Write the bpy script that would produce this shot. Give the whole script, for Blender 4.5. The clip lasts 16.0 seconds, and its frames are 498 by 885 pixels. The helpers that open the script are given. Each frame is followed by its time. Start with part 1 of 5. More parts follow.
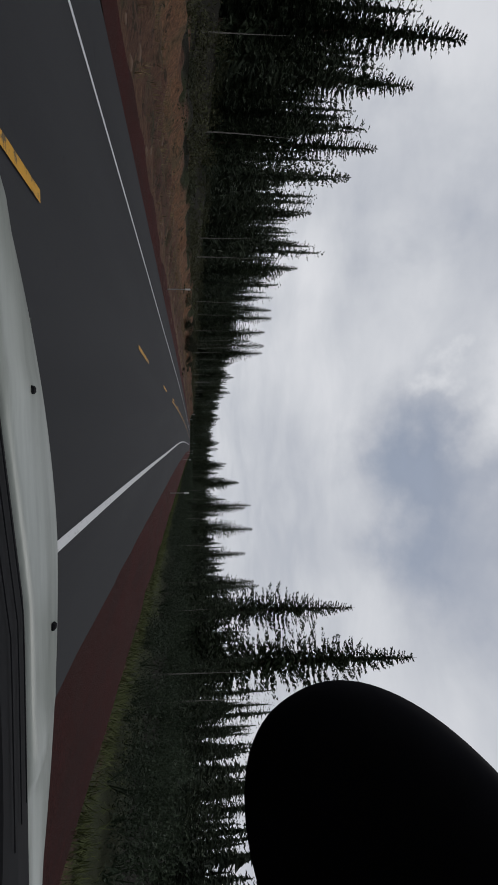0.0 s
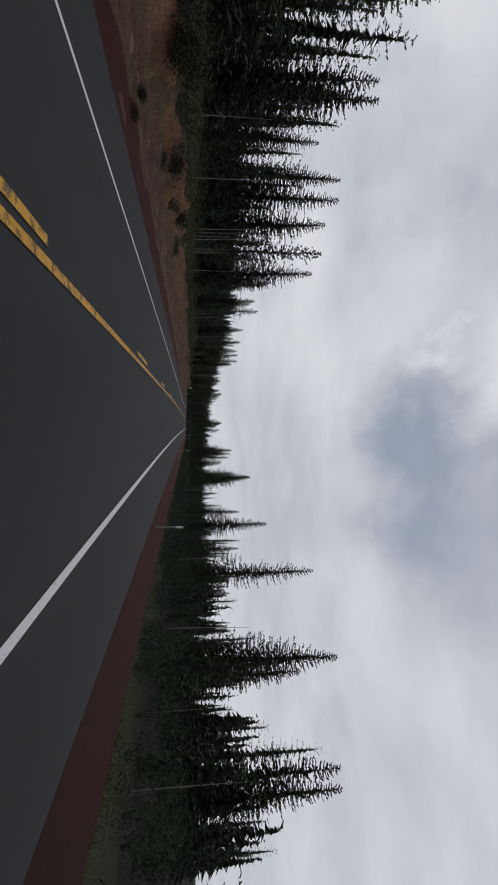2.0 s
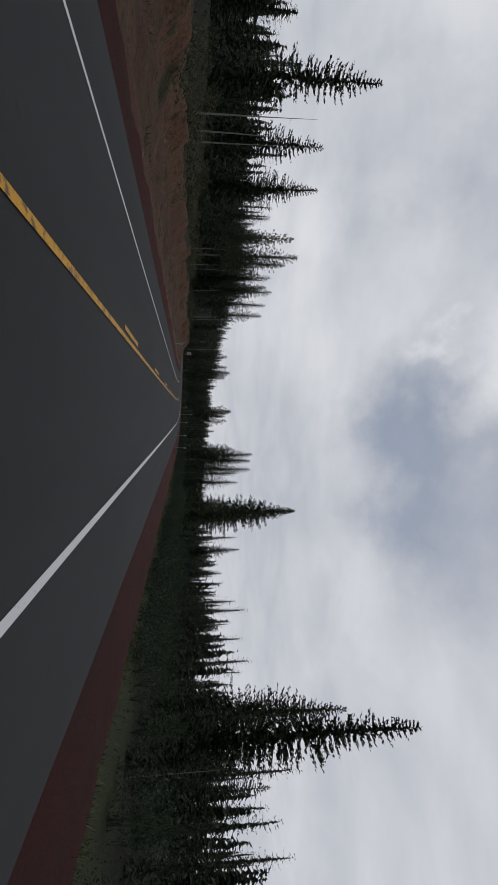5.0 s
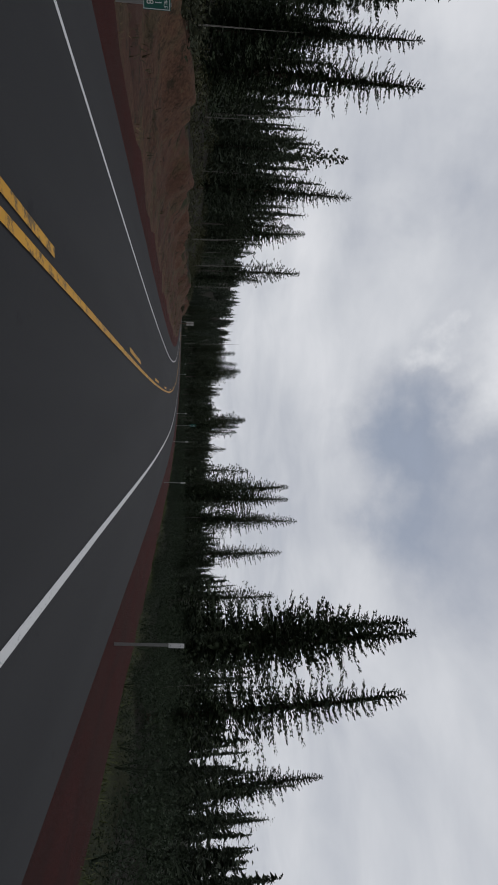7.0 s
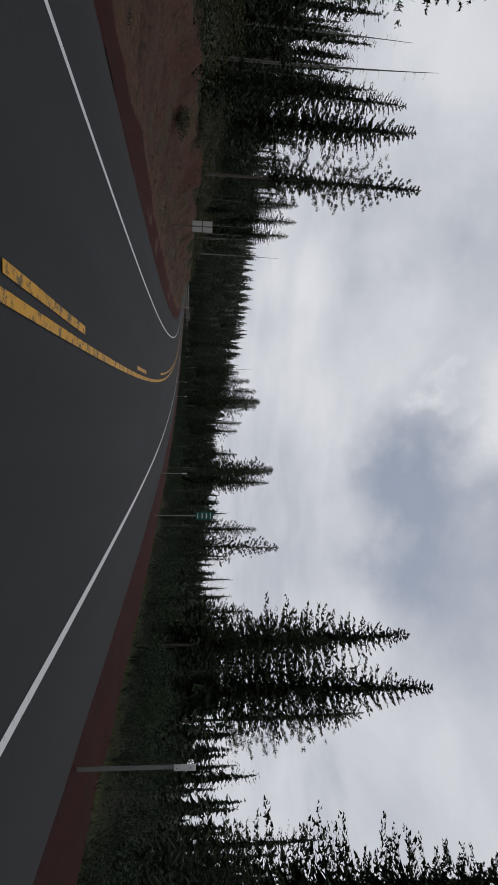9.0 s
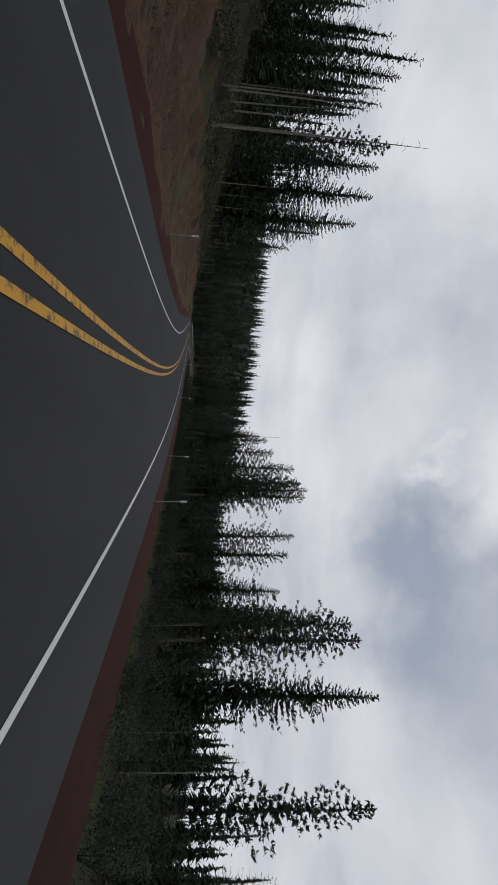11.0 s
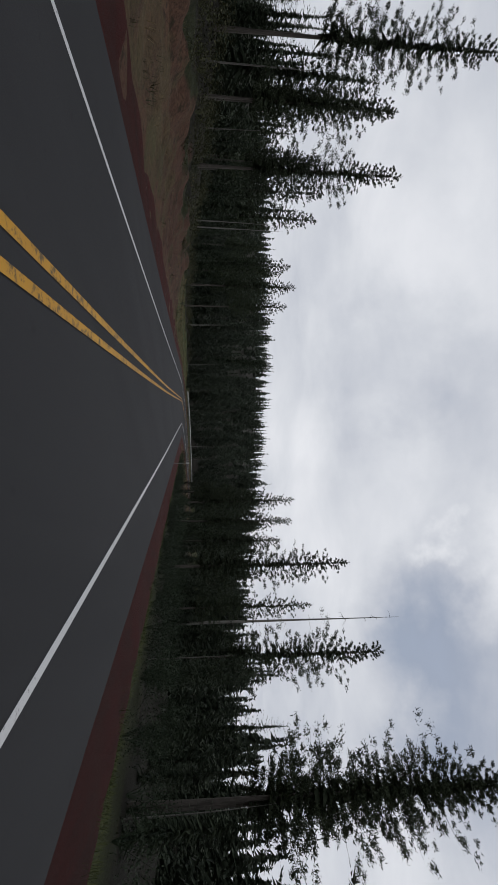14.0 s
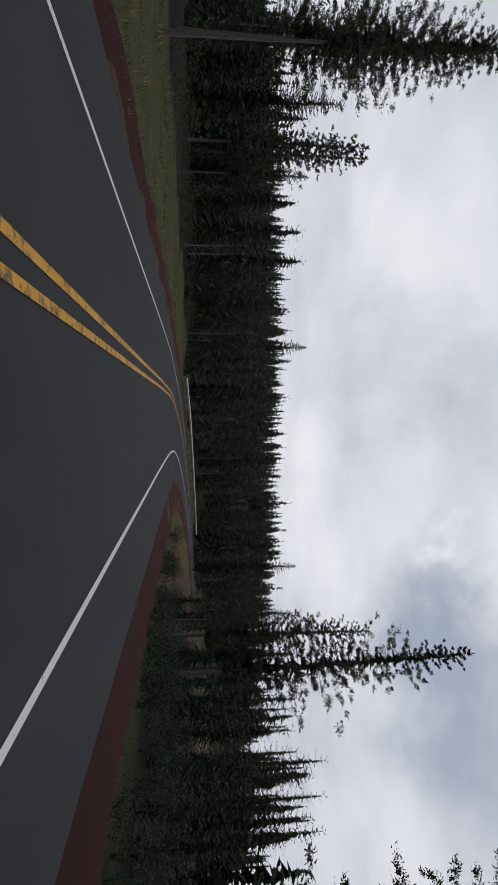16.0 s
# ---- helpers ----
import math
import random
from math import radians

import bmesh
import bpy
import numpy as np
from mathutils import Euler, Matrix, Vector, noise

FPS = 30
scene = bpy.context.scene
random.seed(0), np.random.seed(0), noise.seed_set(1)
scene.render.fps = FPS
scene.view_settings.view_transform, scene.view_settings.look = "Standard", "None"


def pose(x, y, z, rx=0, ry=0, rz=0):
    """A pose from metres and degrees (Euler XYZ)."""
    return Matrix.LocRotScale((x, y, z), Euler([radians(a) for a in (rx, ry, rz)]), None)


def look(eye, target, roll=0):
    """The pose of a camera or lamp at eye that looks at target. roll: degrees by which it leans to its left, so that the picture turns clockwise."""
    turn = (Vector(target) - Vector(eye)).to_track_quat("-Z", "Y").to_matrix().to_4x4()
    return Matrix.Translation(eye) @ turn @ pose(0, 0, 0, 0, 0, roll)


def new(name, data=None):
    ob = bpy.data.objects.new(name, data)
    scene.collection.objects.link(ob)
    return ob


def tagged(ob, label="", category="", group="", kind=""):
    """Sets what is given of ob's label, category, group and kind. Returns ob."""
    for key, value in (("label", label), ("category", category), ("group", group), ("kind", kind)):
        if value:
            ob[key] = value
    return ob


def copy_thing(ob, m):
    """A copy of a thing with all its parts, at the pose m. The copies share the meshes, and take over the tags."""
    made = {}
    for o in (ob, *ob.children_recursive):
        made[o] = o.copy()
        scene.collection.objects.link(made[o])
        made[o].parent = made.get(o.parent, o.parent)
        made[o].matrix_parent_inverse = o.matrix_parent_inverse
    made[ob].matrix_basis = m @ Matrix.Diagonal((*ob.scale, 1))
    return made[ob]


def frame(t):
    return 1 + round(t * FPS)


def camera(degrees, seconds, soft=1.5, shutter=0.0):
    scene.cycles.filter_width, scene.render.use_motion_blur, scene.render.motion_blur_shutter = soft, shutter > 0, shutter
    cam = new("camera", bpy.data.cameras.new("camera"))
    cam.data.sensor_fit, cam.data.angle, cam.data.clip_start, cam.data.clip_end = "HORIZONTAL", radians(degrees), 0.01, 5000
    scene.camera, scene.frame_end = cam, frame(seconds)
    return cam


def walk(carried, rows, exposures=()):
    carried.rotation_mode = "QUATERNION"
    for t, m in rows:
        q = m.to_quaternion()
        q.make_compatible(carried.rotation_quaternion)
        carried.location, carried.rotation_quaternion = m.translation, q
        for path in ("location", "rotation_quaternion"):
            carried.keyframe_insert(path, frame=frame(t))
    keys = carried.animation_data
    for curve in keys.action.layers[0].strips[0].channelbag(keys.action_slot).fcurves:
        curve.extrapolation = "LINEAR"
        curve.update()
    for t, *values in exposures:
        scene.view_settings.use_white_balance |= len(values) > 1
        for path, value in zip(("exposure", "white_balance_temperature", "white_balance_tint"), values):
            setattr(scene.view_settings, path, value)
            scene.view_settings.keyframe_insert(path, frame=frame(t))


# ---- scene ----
cam = camera(50.03, 16.0)
# seconds, eye, target, lean of the car; the film was shot on its side, hence the 90
PATH = [
    (0.0, (0.00, 0.00, 1.45), (2.55, 49.66, 6.70), -0.60),
    (0.5, (0.08, 15.94, 1.45), (3.11, 65.56, 6.74), -0.69),
    (1.0, (0.31, 31.73, 1.45), (3.88, 81.31, 6.83), -0.75),
    (1.5, (0.73, 47.38, 1.45), (4.91, 96.90, 6.93), -0.69),
    (2.0, (1.32, 62.88, 1.45), (6.00, 112.35, 6.97), -0.62),
    (2.5, (2.02, 78.23, 1.45), (7.00, 127.67, 7.00), -0.48),
    (3.0, (2.78, 93.44, 1.45), (7.84, 142.87, 7.05), -0.20),
    (3.5, (3.56, 108.51, 1.45), (8.72, 157.92, 7.08), 0.14),
    (4.0, (4.39, 123.43, 1.45), (9.83, 172.79, 7.24), 0.31),
    (4.5, (5.30, 138.21, 1.45), (11.02, 187.54, 7.28), 0.24),
    (5.0, (6.24, 152.87, 1.45), (12.02, 202.19, 7.27), -0.01),
    (5.5, (7.17, 167.40, 1.45), (12.80, 216.74, 7.28), -0.32),
    (6.0, (8.03, 181.81, 1.45), (13.42, 231.17, 7.31), -0.56),
    (6.5, (8.83, 196.10, 1.45), (14.02, 245.48, 7.38), -0.54),
    (7.0, (9.56, 210.27, 1.45), (14.56, 259.67, 7.32), -0.17),
    (7.5, (10.20, 224.32, 1.45), (14.86, 273.75, 7.33), 0.17),
    (8.0, (10.68, 238.25, 1.45), (14.50, 287.75, 7.36), 0.41),
    (8.5, (10.88, 252.08, 1.45), (13.63, 301.65, 7.42), 0.78),
    (9.0, (10.74, 265.84, 1.45), (12.04, 315.47, 7.36), 1.22),
    (9.5, (10.18, 279.51, 1.45), (9.96, 329.18, 7.15), 1.69),
    (10.0, (9.20, 293.08, 1.45), (7.35, 342.73, 7.06), 2.06),
    (10.5, (7.77, 306.53, 1.45), (4.22, 356.09, 7.04), 2.34),
    (11.0, (5.89, 319.85, 1.45), (0.62, 369.25, 7.05), 2.51),
    (11.5, (3.56, 333.02, 1.45), (-3.41, 382.21, 7.03), 2.45),
    (12.0, (0.79, 346.02, 1.45), (-7.91, 394.93, 7.08), 2.01),
    (12.5, (-2.43, 358.95, 1.45), (-12.72, 407.56, 7.05), 1.40),
    (13.0, (-6.07, 371.91, 1.45), (-17.73, 420.21, 6.98), 0.86),
    (13.5, (-10.06, 384.90, 1.45), (-22.62, 432.98, 6.97), 0.61),
    (14.0, (-14.31, 397.95, 1.45), (-27.65, 445.83, 6.93), 0.49),
    (14.5, (-18.78, 411.07, 1.45), (-32.66, 458.81, 6.75), 0.30),
    (15.0, (-23.41, 424.27, 1.45), (-37.53, 471.93, 6.91), 0.08),
    (15.5, (-28.09, 437.60, 1.45), (-42.06, 485.31, 6.82), -0.05),
    (16.0, (-32.76, 451.07, 1.45), (-46.44, 498.88, 6.70), -0.20),
]
EXPOSE = [(0.0, 0.0), (7.0, 0.0), (9.0, 0.02), (12.5, 0.12), (16.0, 0.23)]
walk(cam, [(t, look(e, a, 90 + lean)) for t, e, a, lean in PATH], EXPOSE)

# ---------------------------------------------------------------- sky and sun
world = bpy.data.worlds.new("overcast")
scene.world = world
world.use_nodes = True
wn, wl = world.node_tree.nodes, world.node_tree.links
wn.clear()


def wnode(kind, **values):
    n = wn.new(kind)
    for key, value in values.items():
        n.inputs[key].default_value = value
    return n


def wmath(op, a, b=None, clamp=False):
    n = wn.new("ShaderNodeMath")
    n.operation, n.use_clamp = op, clamp
    for i, v in enumerate((a, b)):
        if v is None:
            continue
        if isinstance(v, (int, float)):
            n.inputs[i].default_value = v
        else:
            wl.new(v, n.inputs[i])
    return n.outputs[0]


def wramp(value, stops):
    n = wn.new("ShaderNodeValToRGB")
    wl.new(value, n.inputs[0])
    while len(n.color_ramp.elements) < len(stops):
        n.color_ramp.elements.new(0.5)
    for e, (at, c) in zip(n.color_ramp.elements, stops):
        e.position, e.color = at, (*c, 1)
    return n.outputs[0]


def wmix(fac, a, b):
    n = wn.new("ShaderNodeMix")
    n.data_type = "RGBA"
    wl.new(fac, n.inputs[0])
    wl.new(a, n.inputs[6])
    wl.new(b, n.inputs[7])
    return n.outputs[2]


coord = wn.new("ShaderNodeTexCoord").outputs["Generated"]
split = wn.new("ShaderNodeSeparateXYZ")
wl.new(coord, split.inputs[0])
height = wmath("MAXIMUM", split.outputs[2], 0.0)
lift = wmath("ADD", height, 0.17)
flat = wn.new("ShaderNodeCombineXYZ")           # a flat layer of cloud overhead
wl.new(wmath("DIVIDE", split.outputs[0], lift), flat.inputs[0])
wl.new(wmath("DIVIDE", split.outputs[1], lift), flat.inputs[1])


def cloud(scale, detail, rough, twist, shift, squash=1.0):
    m = wn.new("ShaderNodeMapping")
    m.inputs["Location"].default_value = shift
    m.inputs["Rotation"].default_value = (0, 0, radians(8))
    m.inputs["Scale"].default_value = (squash, 1, 1)
    wl.new(flat.outputs[0], m.inputs[0])
    n = wnode("ShaderNodeTexNoise", Scale=scale, Detail=detail, Roughness=rough, Distortion=twist)
    wl.new(m.outputs[0], n.inputs["Vector"])
    return n.outputs[0]


broad = cloud(0.75, 5, 0.48, 0.25, (3.1, 1.7, 0), 1.0)
puffs = cloud(2.1, 6, 0.55, 0.35, (0.4, 7.3, 0), 1.0)
sky = wn.new("ShaderNodeTexSky")
sky.sky_type, sky.sun_disc, sky.sun_elevation, sky.sun_rotation = "NISHITA", False, radians(48), radians(25)
blue = wn.new("ShaderNodeMix")
blue.data_type, blue.blend_type = "RGBA", "MULTIPLY"
blue.inputs[0].default_value = 1.0
wl.new(sky.outputs[0], blue.inputs[6])
blue.inputs[7].default_value = (0.09, 0.09, 0.09, 1)

# edges of the cloud masses, frayed by noise
fray = wnode("ShaderNodeTexNoise", Scale=3.2, Detail=6, Roughness=0.58)
wl.new(coord, fray.inputs["Vector"])
shifted = wn.new("ShaderNodeVectorMath")
shifted.operation = "MULTIPLY_ADD"
wl.new(fray.outputs["Color"], shifted.inputs[0])
shifted.inputs[1].default_value = (0.46, 0.46, 0.46)
lessened = wn.new("ShaderNodeVectorMath")
lessened.operation = "SUBTRACT"
wl.new(coord, lessened.inputs[0])
lessened.inputs[1].default_value = (0.23, 0.23, 0.23)
wl.new(lessened.outputs[0], shifted.inputs[2])
# thick grey masses (below zero) and bright thin ones: direction, reach, weight
MASSES = [((0.20, 0.84, 0.50), 0.27, -0.40), ((0.04, 0.92, 0.39), 0.16, -0.32), ((-0.37, 0.84, 0.40), 0.20, -0.26), ((-0.02, 0.84, 0.54), 0.17, 0.34),
          ((0.19, 0.90, 0.38), 0.16, -0.18), ((-0.10, 0.95, 0.28), 0.24, 0.14), ((-0.42, 0.88, 0.24), 0.17, -0.12), ((-0.48, 0.74, 0.48), 0.26, 0.20),
          ((-0.24, 0.88, 0.40), 0.15, 0.14), ((0.32, 0.90, 0.28), 0.22, 0.12), ((-0.055, 0.913, 0.404), 0.045, 0.30)]
mass = None
for way, reach, weight in MASSES:
    gap = wn.new("ShaderNodeVectorMath")
    gap.operation = "DISTANCE"
    wl.new(shifted.outputs[0], gap.inputs[0])
    gap.inputs[1].default_value = way
    near = wmath("SUBTRACT", 1.0, wmath("DIVIDE", gap.outputs["Value"], reach), True)
    near = wmath("MULTIPLY", wmath("MULTIPLY", near, near), wmath("SUBTRACT", 3.0, wmath("MULTIPLY", near, 2.0)))
    near = wmath("MULTIPLY", near, weight)
    mass = near if mass is None else wmath("ADD", mass, near)
thick = wmath("ADD", wmath("MULTIPLY", wmath("SUBTRACT", broad, 0.5), 0.75), wmath("MULTIPLY", wmath("SUBTRACT", puffs, 0.5), 0.62))
thick = wmath("ADD", wmath("ADD", thick, mass), 0.60, True)
sky_colour = wramp(thick, [(0.10, (0.27, 0.305, 0.375)), (0.40, (0.455, 0.48, 0.54)), (0.66, (0.585, 0.605, 0.65)), (0.95, (0.74, 0.75, 0.785))])
thin = wmath("MULTIPLY", wmath("SUBTRACT", 0.45, thick, True), 0.5, True)   # a little blue where the cloud is thin
sky_colour = wmix(thin, sky_colour, blue.outputs[2])
haze = wmath("POWER", wmath("SUBTRACT", 1.0, height, True), 9.0)
pale = wn.new("ShaderNodeRGB")
pale.outputs[0].default_value = (0.56, 0.585, 0.63, 1)
sky_colour = wmix(wmath("MULTIPLY", haze, 0.55), sky_colour, pale.outputs[0])
back = wnode("ShaderNodeBackground", Strength=1.0)
wl.new(sky_colour, back.inputs[0])
wl.new(back.outputs[0], wn.new("ShaderNodeOutputWorld").inputs[0])

sun = new("sun", bpy.data.lights.new("sun", "SUN"))
sun.data.energy, sun.data.angle, sun.data.color = 0.3, radians(25), (1.0, 0.97, 0.93)
sun.matrix_world = look((0, 0, 60), (0 - 25, -54 + 0, 0))


# ---------------------------------------------------------------- materials


class Mat:
    """A node material with a few short ways to mix noise into colour, gloss and relief."""

    def __init__(self, name, rough=0.9, metal=0.0, spec=0.3):
        self.m = bpy.data.materials.new(name)
        self.m.use_nodes = True
        self.n, self.l = self.m.node_tree.nodes, self.m.node_tree.links
        self.b = self.n["Principled BSDF"]
        self.b.inputs["Roughness"].default_value = rough
        self.b.inputs["Metallic"].default_value = metal
        self.b.inputs["Specular IOR Level"].default_value = spec
        self.pos = self.n.new("ShaderNodeTexCoord").outputs["Object"]

    def noise(self, scale, detail=4, rough=0.6, stretch=(1, 1, 1), world=False):
        m = self.n.new("ShaderNodeMapping")
        m.inputs["Scale"].default_value = stretch
        if world:
            self.l.new(self.n.new("ShaderNodeNewGeometry").outputs["Position"], m.inputs[0])
        else:
            self.l.new(self.pos, m.inputs[0])
        t = self.n.new("ShaderNodeTexNoise")
        t.inputs["Scale"].default_value, t.inputs["Detail"].default_value, t.inputs["Roughness"].default_value = scale, detail, rough
        self.l.new(m.outputs[0], t.inputs["Vector"])
        return t.outputs[0]

    def ramp(self, fac, stops):
        r = self.n.new("ShaderNodeValToRGB")
        self.l.new(fac, r.inputs[0])
        while len(r.color_ramp.elements) < len(stops):
            r.color_ramp.elements.new(0.5)
        for e, (at, c) in zip(r.color_ramp.elements, stops):
            e.position, e.color = at, (*((c, c, c) if isinstance(c, float) else c), 1)
        return r.outputs[0]

    def mix(self, fac, a, b, mode="MIX"):
        x = self.n.new("ShaderNodeMix")
        x.data_type, x.blend_type = "RGBA", mode
        for v, i in ((fac, 0), (a, 6), (b, 7)):
            if isinstance(v, (int, float)):
                x.inputs[i].default_value = v
            elif isinstance(v, tuple):
                x.inputs[i].default_value = (*v, 1)
            else:
                self.l.new(v, x.inputs[i])
        return x.outputs[2]

    def attr(self, name):
        a = self.n.new("ShaderNodeAttribute")
        a.attribute_name = name
        s = self.n.new("ShaderNodeSeparateColor")
        self.l.new(a.outputs["Color"], s.inputs[0])
        return s.outputs

    def per_object(self):
        return self.n.new("ShaderNodeObjectInfo").outputs["Random"]

    def per_island(self):
        return self.n.new("ShaderNodeNewGeometry").outputs["Random Per Island"]

    def math(self, op, a, b, clamp=True):
        x = self.n.new("ShaderNodeMath")
        x.operation, x.use_clamp = op, clamp
        for i, v in enumerate((a, b)):
            if isinstance(v, (int, float)):
                x.inputs[i].default_value = v
            else:
                self.l.new(v, x.inputs[i])
        return x.outputs[0]

    def colour(self, c):
        if isinstance(c, tuple):
            self.b.inputs["Base Color"].default_value = (*c, 1)
        else:
            self.l.new(c, self.b.inputs["Base Color"])
        return self

    def gloss(self, v):
        self.l.new(v, self.b.inputs["Roughness"])
        return self

    def bump(self, fac, strength=0.4, distance=0.02):
        u = self.n.new("ShaderNodeBump")
        u.inputs["Strength"].default_value, u.inputs["Distance"].default_value = strength, distance
        self.l.new(fac, u.inputs["Height"])
        self.l.new(u.outputs[0], self.b.inputs["Normal"])
        return self


def needles(name, dark, light):
    k = Mat(name, 0.75, spec=0.12)
    c = k.mix(k.per_island(), dark, light)
    c = k.mix(k.math("MULTIPLY", k.per_object(), 0.55), c, tuple(v * 0.55 for v in dark))
    return k.colour(c).m


M_FIR = needles("fir_needles", (0.026, 0.037, 0.023), (0.064, 0.082, 0.045))
M_PINE = needles("pine_needles", (0.028, 0.037, 0.023), (0.068, 0.082, 0.046))
M_YOUNG = needles("young_needles", (0.029, 0.041, 0.025), (0.038, 0.051, 0.030))
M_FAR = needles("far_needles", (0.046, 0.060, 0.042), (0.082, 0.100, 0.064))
# hill needles are paler than the near ones: distance haze mixed into their colour
M_HAZY_HILL = needles("hazy_hillside_needles", (0.068, 0.084, 0.063), (0.108, 0.128, 0.091))
M_SHRUB = needles("shrub_leaves", (0.030, 0.032, 0.016), (0.070, 0.070, 0.034))
M_DOME = needles("dome_shrub_leaves", (0.018, 0.021, 0.012), (0.042, 0.045, 0.025))
M_SAGE = needles("sage_leaves", (0.030, 0.036, 0.022), (0.072, 0.078, 0.046))

k = Mat("bark", 0.95)
n = k.noise(3.0, 6, 0.7, (4, 4, 0.5))
M_BARK = k.colour(k.ramp(n, [(0.3, (0.030, 0.022, 0.017)), (0.7, (0.115, 0.090, 0.070))])).bump(n, 0.8, 0.05).m
k = Mat("pale_bark", 0.95)
n = k.noise(3.0, 6, 0.7, (4, 4, 0.5))
M_PALE_BARK = k.colour(k.ramp(n, [(0.3, (0.042, 0.037, 0.032)), (0.7, (0.130, 0.115, 0.100))])).bump(n, 0.8, 0.05).m
k = Mat("grey_deadwood", 0.9)
n = k.noise(4.0, 6, 0.7, (5, 5, 0.4))
M_DEAD = k.colour(k.ramp(n, [(0.3, (0.085, 0.08, 0.07)), (0.7, (0.22, 0.21, 0.19))])).bump(n, 0.6, 0.03).m

k = Mat("asphalt", 0.9, spec=0.12)
grit = k.noise(60.0, 3, 0.7)
worn = k.noise(0.35, 4, 0.55, (1.6, 0.16, 1), world=True)
c = k.mix(grit, (0.0175, 0.0178, 0.0192), (0.036, 0.0362, 0.038))
c = k.mix(k.ramp(worn, [(0.42, 0.0), (0.62, 0.55)]), c, (0.0355, 0.0355, 0.0372))
spots = k.noise(2.2, 3, 0.6, world=True)
c = k.mix(k.ramp(spots, [(0.66, 0.0), (0.74, 0.55)]), c, (0.017, 0.017, 0.019))
M_ROAD = k.colour(c).bump(grit, 0.35, 0.006).m

k = Mat("white_line", 0.7)
chip = k.noise(14.0, 5, 0.7, world=True)
M_WHITE_LINE = k.colour(k.mix(k.ramp(chip, [(0.30, 0.0), (0.40, 1.0)]), (0.10, 0.10, 0.10), (0.52, 0.52, 0.52))).m
k = Mat("yellow_line", 0.7)
chip = k.noise(4.2, 7, 0.8, world=True)
tone = k.noise(0.6, 2, 0.5, world=True)
paint = k.mix(tone, (0.38, 0.180, 0.011), (0.57, 0.295, 0.020))
M_YELLOW = k.colour(k.mix(k.ramp(chip, [(0.42, 0.0), (0.50, 1.0)]), (0.095, 0.062, 0.025), paint)).m

k = Mat("red_cinder", 0.97, spec=0.12)
grit = k.ramp(k.noise(34.0, 5, 0.8), [(0.36, 0.0), (0.66, 1.0)])
big = k.noise(0.45, 5, 0.65)
tracks = k.noise(0.9, 4, 0.6, (2.2, 0.25, 1.0))
c = k.mix(grit, (0.029, 0.0082, 0.0072), (0.098, 0.0250, 0.0215))
c = k.mix(k.ramp(big, [(0.42, 0.0), (0.68, 0.6)]), c, (0.046, 0.0235, 0.0185))
c = k.mix(k.ramp(tracks, [(0.50, 0.0), (0.62, 0.4)]), c, (0.032, 0.016, 0.014))
pebble = k.noise(11.0, 3, 0.7)
c = k.mix(k.ramp(pebble, [(0.66, 0.0), (0.72, 0.6)]), c, (0.085, 0.045, 0.038))
M_CINDER = k.colour(c).bump(grit, 0.9, 0.035).m

k = Mat("ground", 0.97, spec=0.15)
zone = k.attr("zone")                            # red: bare earth, green: live grass, blue: forest floor, coloured dark for tree shade
grit = k.ramp(k.noise(7.0, 6, 0.75), [(0.34, 0.0), (0.66, 1.0)])
mid = k.noise(0.55, 5, 0.65)
clump = k.noise(1.7, 5, 0.7)
wide = k.noise(0.11, 3, 0.5)
soil = k.mix(grit, (0.040, 0.021, 0.015), (0.108, 0.058, 0.039))
orange = k.mix(grit, (0.085, 0.045, 0.025), (0.290, 0.152, 0.082))
soil = k.mix(k.ramp(wide, [(0.42, 0.0), (0.62, 0.85)]), soil, (0.066, 0.033, 0.026))
soil = k.mix(k.math("MULTIPLY", zone[0], k.ramp(mid, [(0.35, 0.4), (0.6, 1.0)])), soil, orange)
dry = k.mix(grit, (0.034, 0.028, 0.015), (0.090, 0.070, 0.038))
soil = k.mix(k.ramp(mid, [(0.50, 0.0), (0.62, 0.75)]), soil, dry)
soil = k.mix(k.ramp(clump, [(0.56, 0.0), (0.64, 0.8)]), soil, (0.026, 0.022, 0.013))
soil = k.mix(k.ramp(clump, [(0.30, 0.7), (0.38, 0.0)]), soil, (0.105, 0.082, 0.050))
green = k.mix(grit, (0.012, 0.015, 0.007), (0.038, 0.042, 0.017))
# forest floor near black: the shade under the trees is put into its colour
shaded_duff = k.mix(grit, (0.007, 0.0065, 0.0045), (0.020, 0.018, 0.011))
rough_green = k.math("ADD", zone[1], k.math("MULTIPLY", k.math("SUBTRACT", mid, 0.5, False), 0.9, False))
cover = k.attr("cover")                          # red: dry olive grass
olive = k.mix(grit, (0.062, 0.046, 0.025), (0.135, 0.102, 0.055))
fresh = k.mix(grit, (0.036, 0.046, 0.018), (0.080, 0.092, 0.036))
olive = k.mix(k.ramp(wide, [(0.50, 0.0), (0.60, 0.7)]), olive, fresh)
rough_cover = k.math("ADD", cover[0], k.math("MULTIPLY", k.math("SUBTRACT", mid, 0.5, False), 0.8, False))
soil = k.mix(k.ramp(rough_cover, [(0.35, 0.0), (0.62, 0.9)]), soil, olive)
soil = k.mix(k.math("MULTIPLY", cover[1], 0.85), soil, fresh)
c = k.mix(k.ramp(rough_green, [(0.35, 0.0), (0.6, 1.0)]), soil, k.mix(cover[1], green, fresh))
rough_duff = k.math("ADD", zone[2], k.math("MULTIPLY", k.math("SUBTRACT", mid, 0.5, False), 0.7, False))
c = k.mix(k.ramp(rough_duff, [(0.35, 0.0), (0.6, 1.0)]), c, shaded_duff)
M_GROUND = k.colour(c).bump(k.mix(0.5, grit, mid), 0.9, 0.12).m

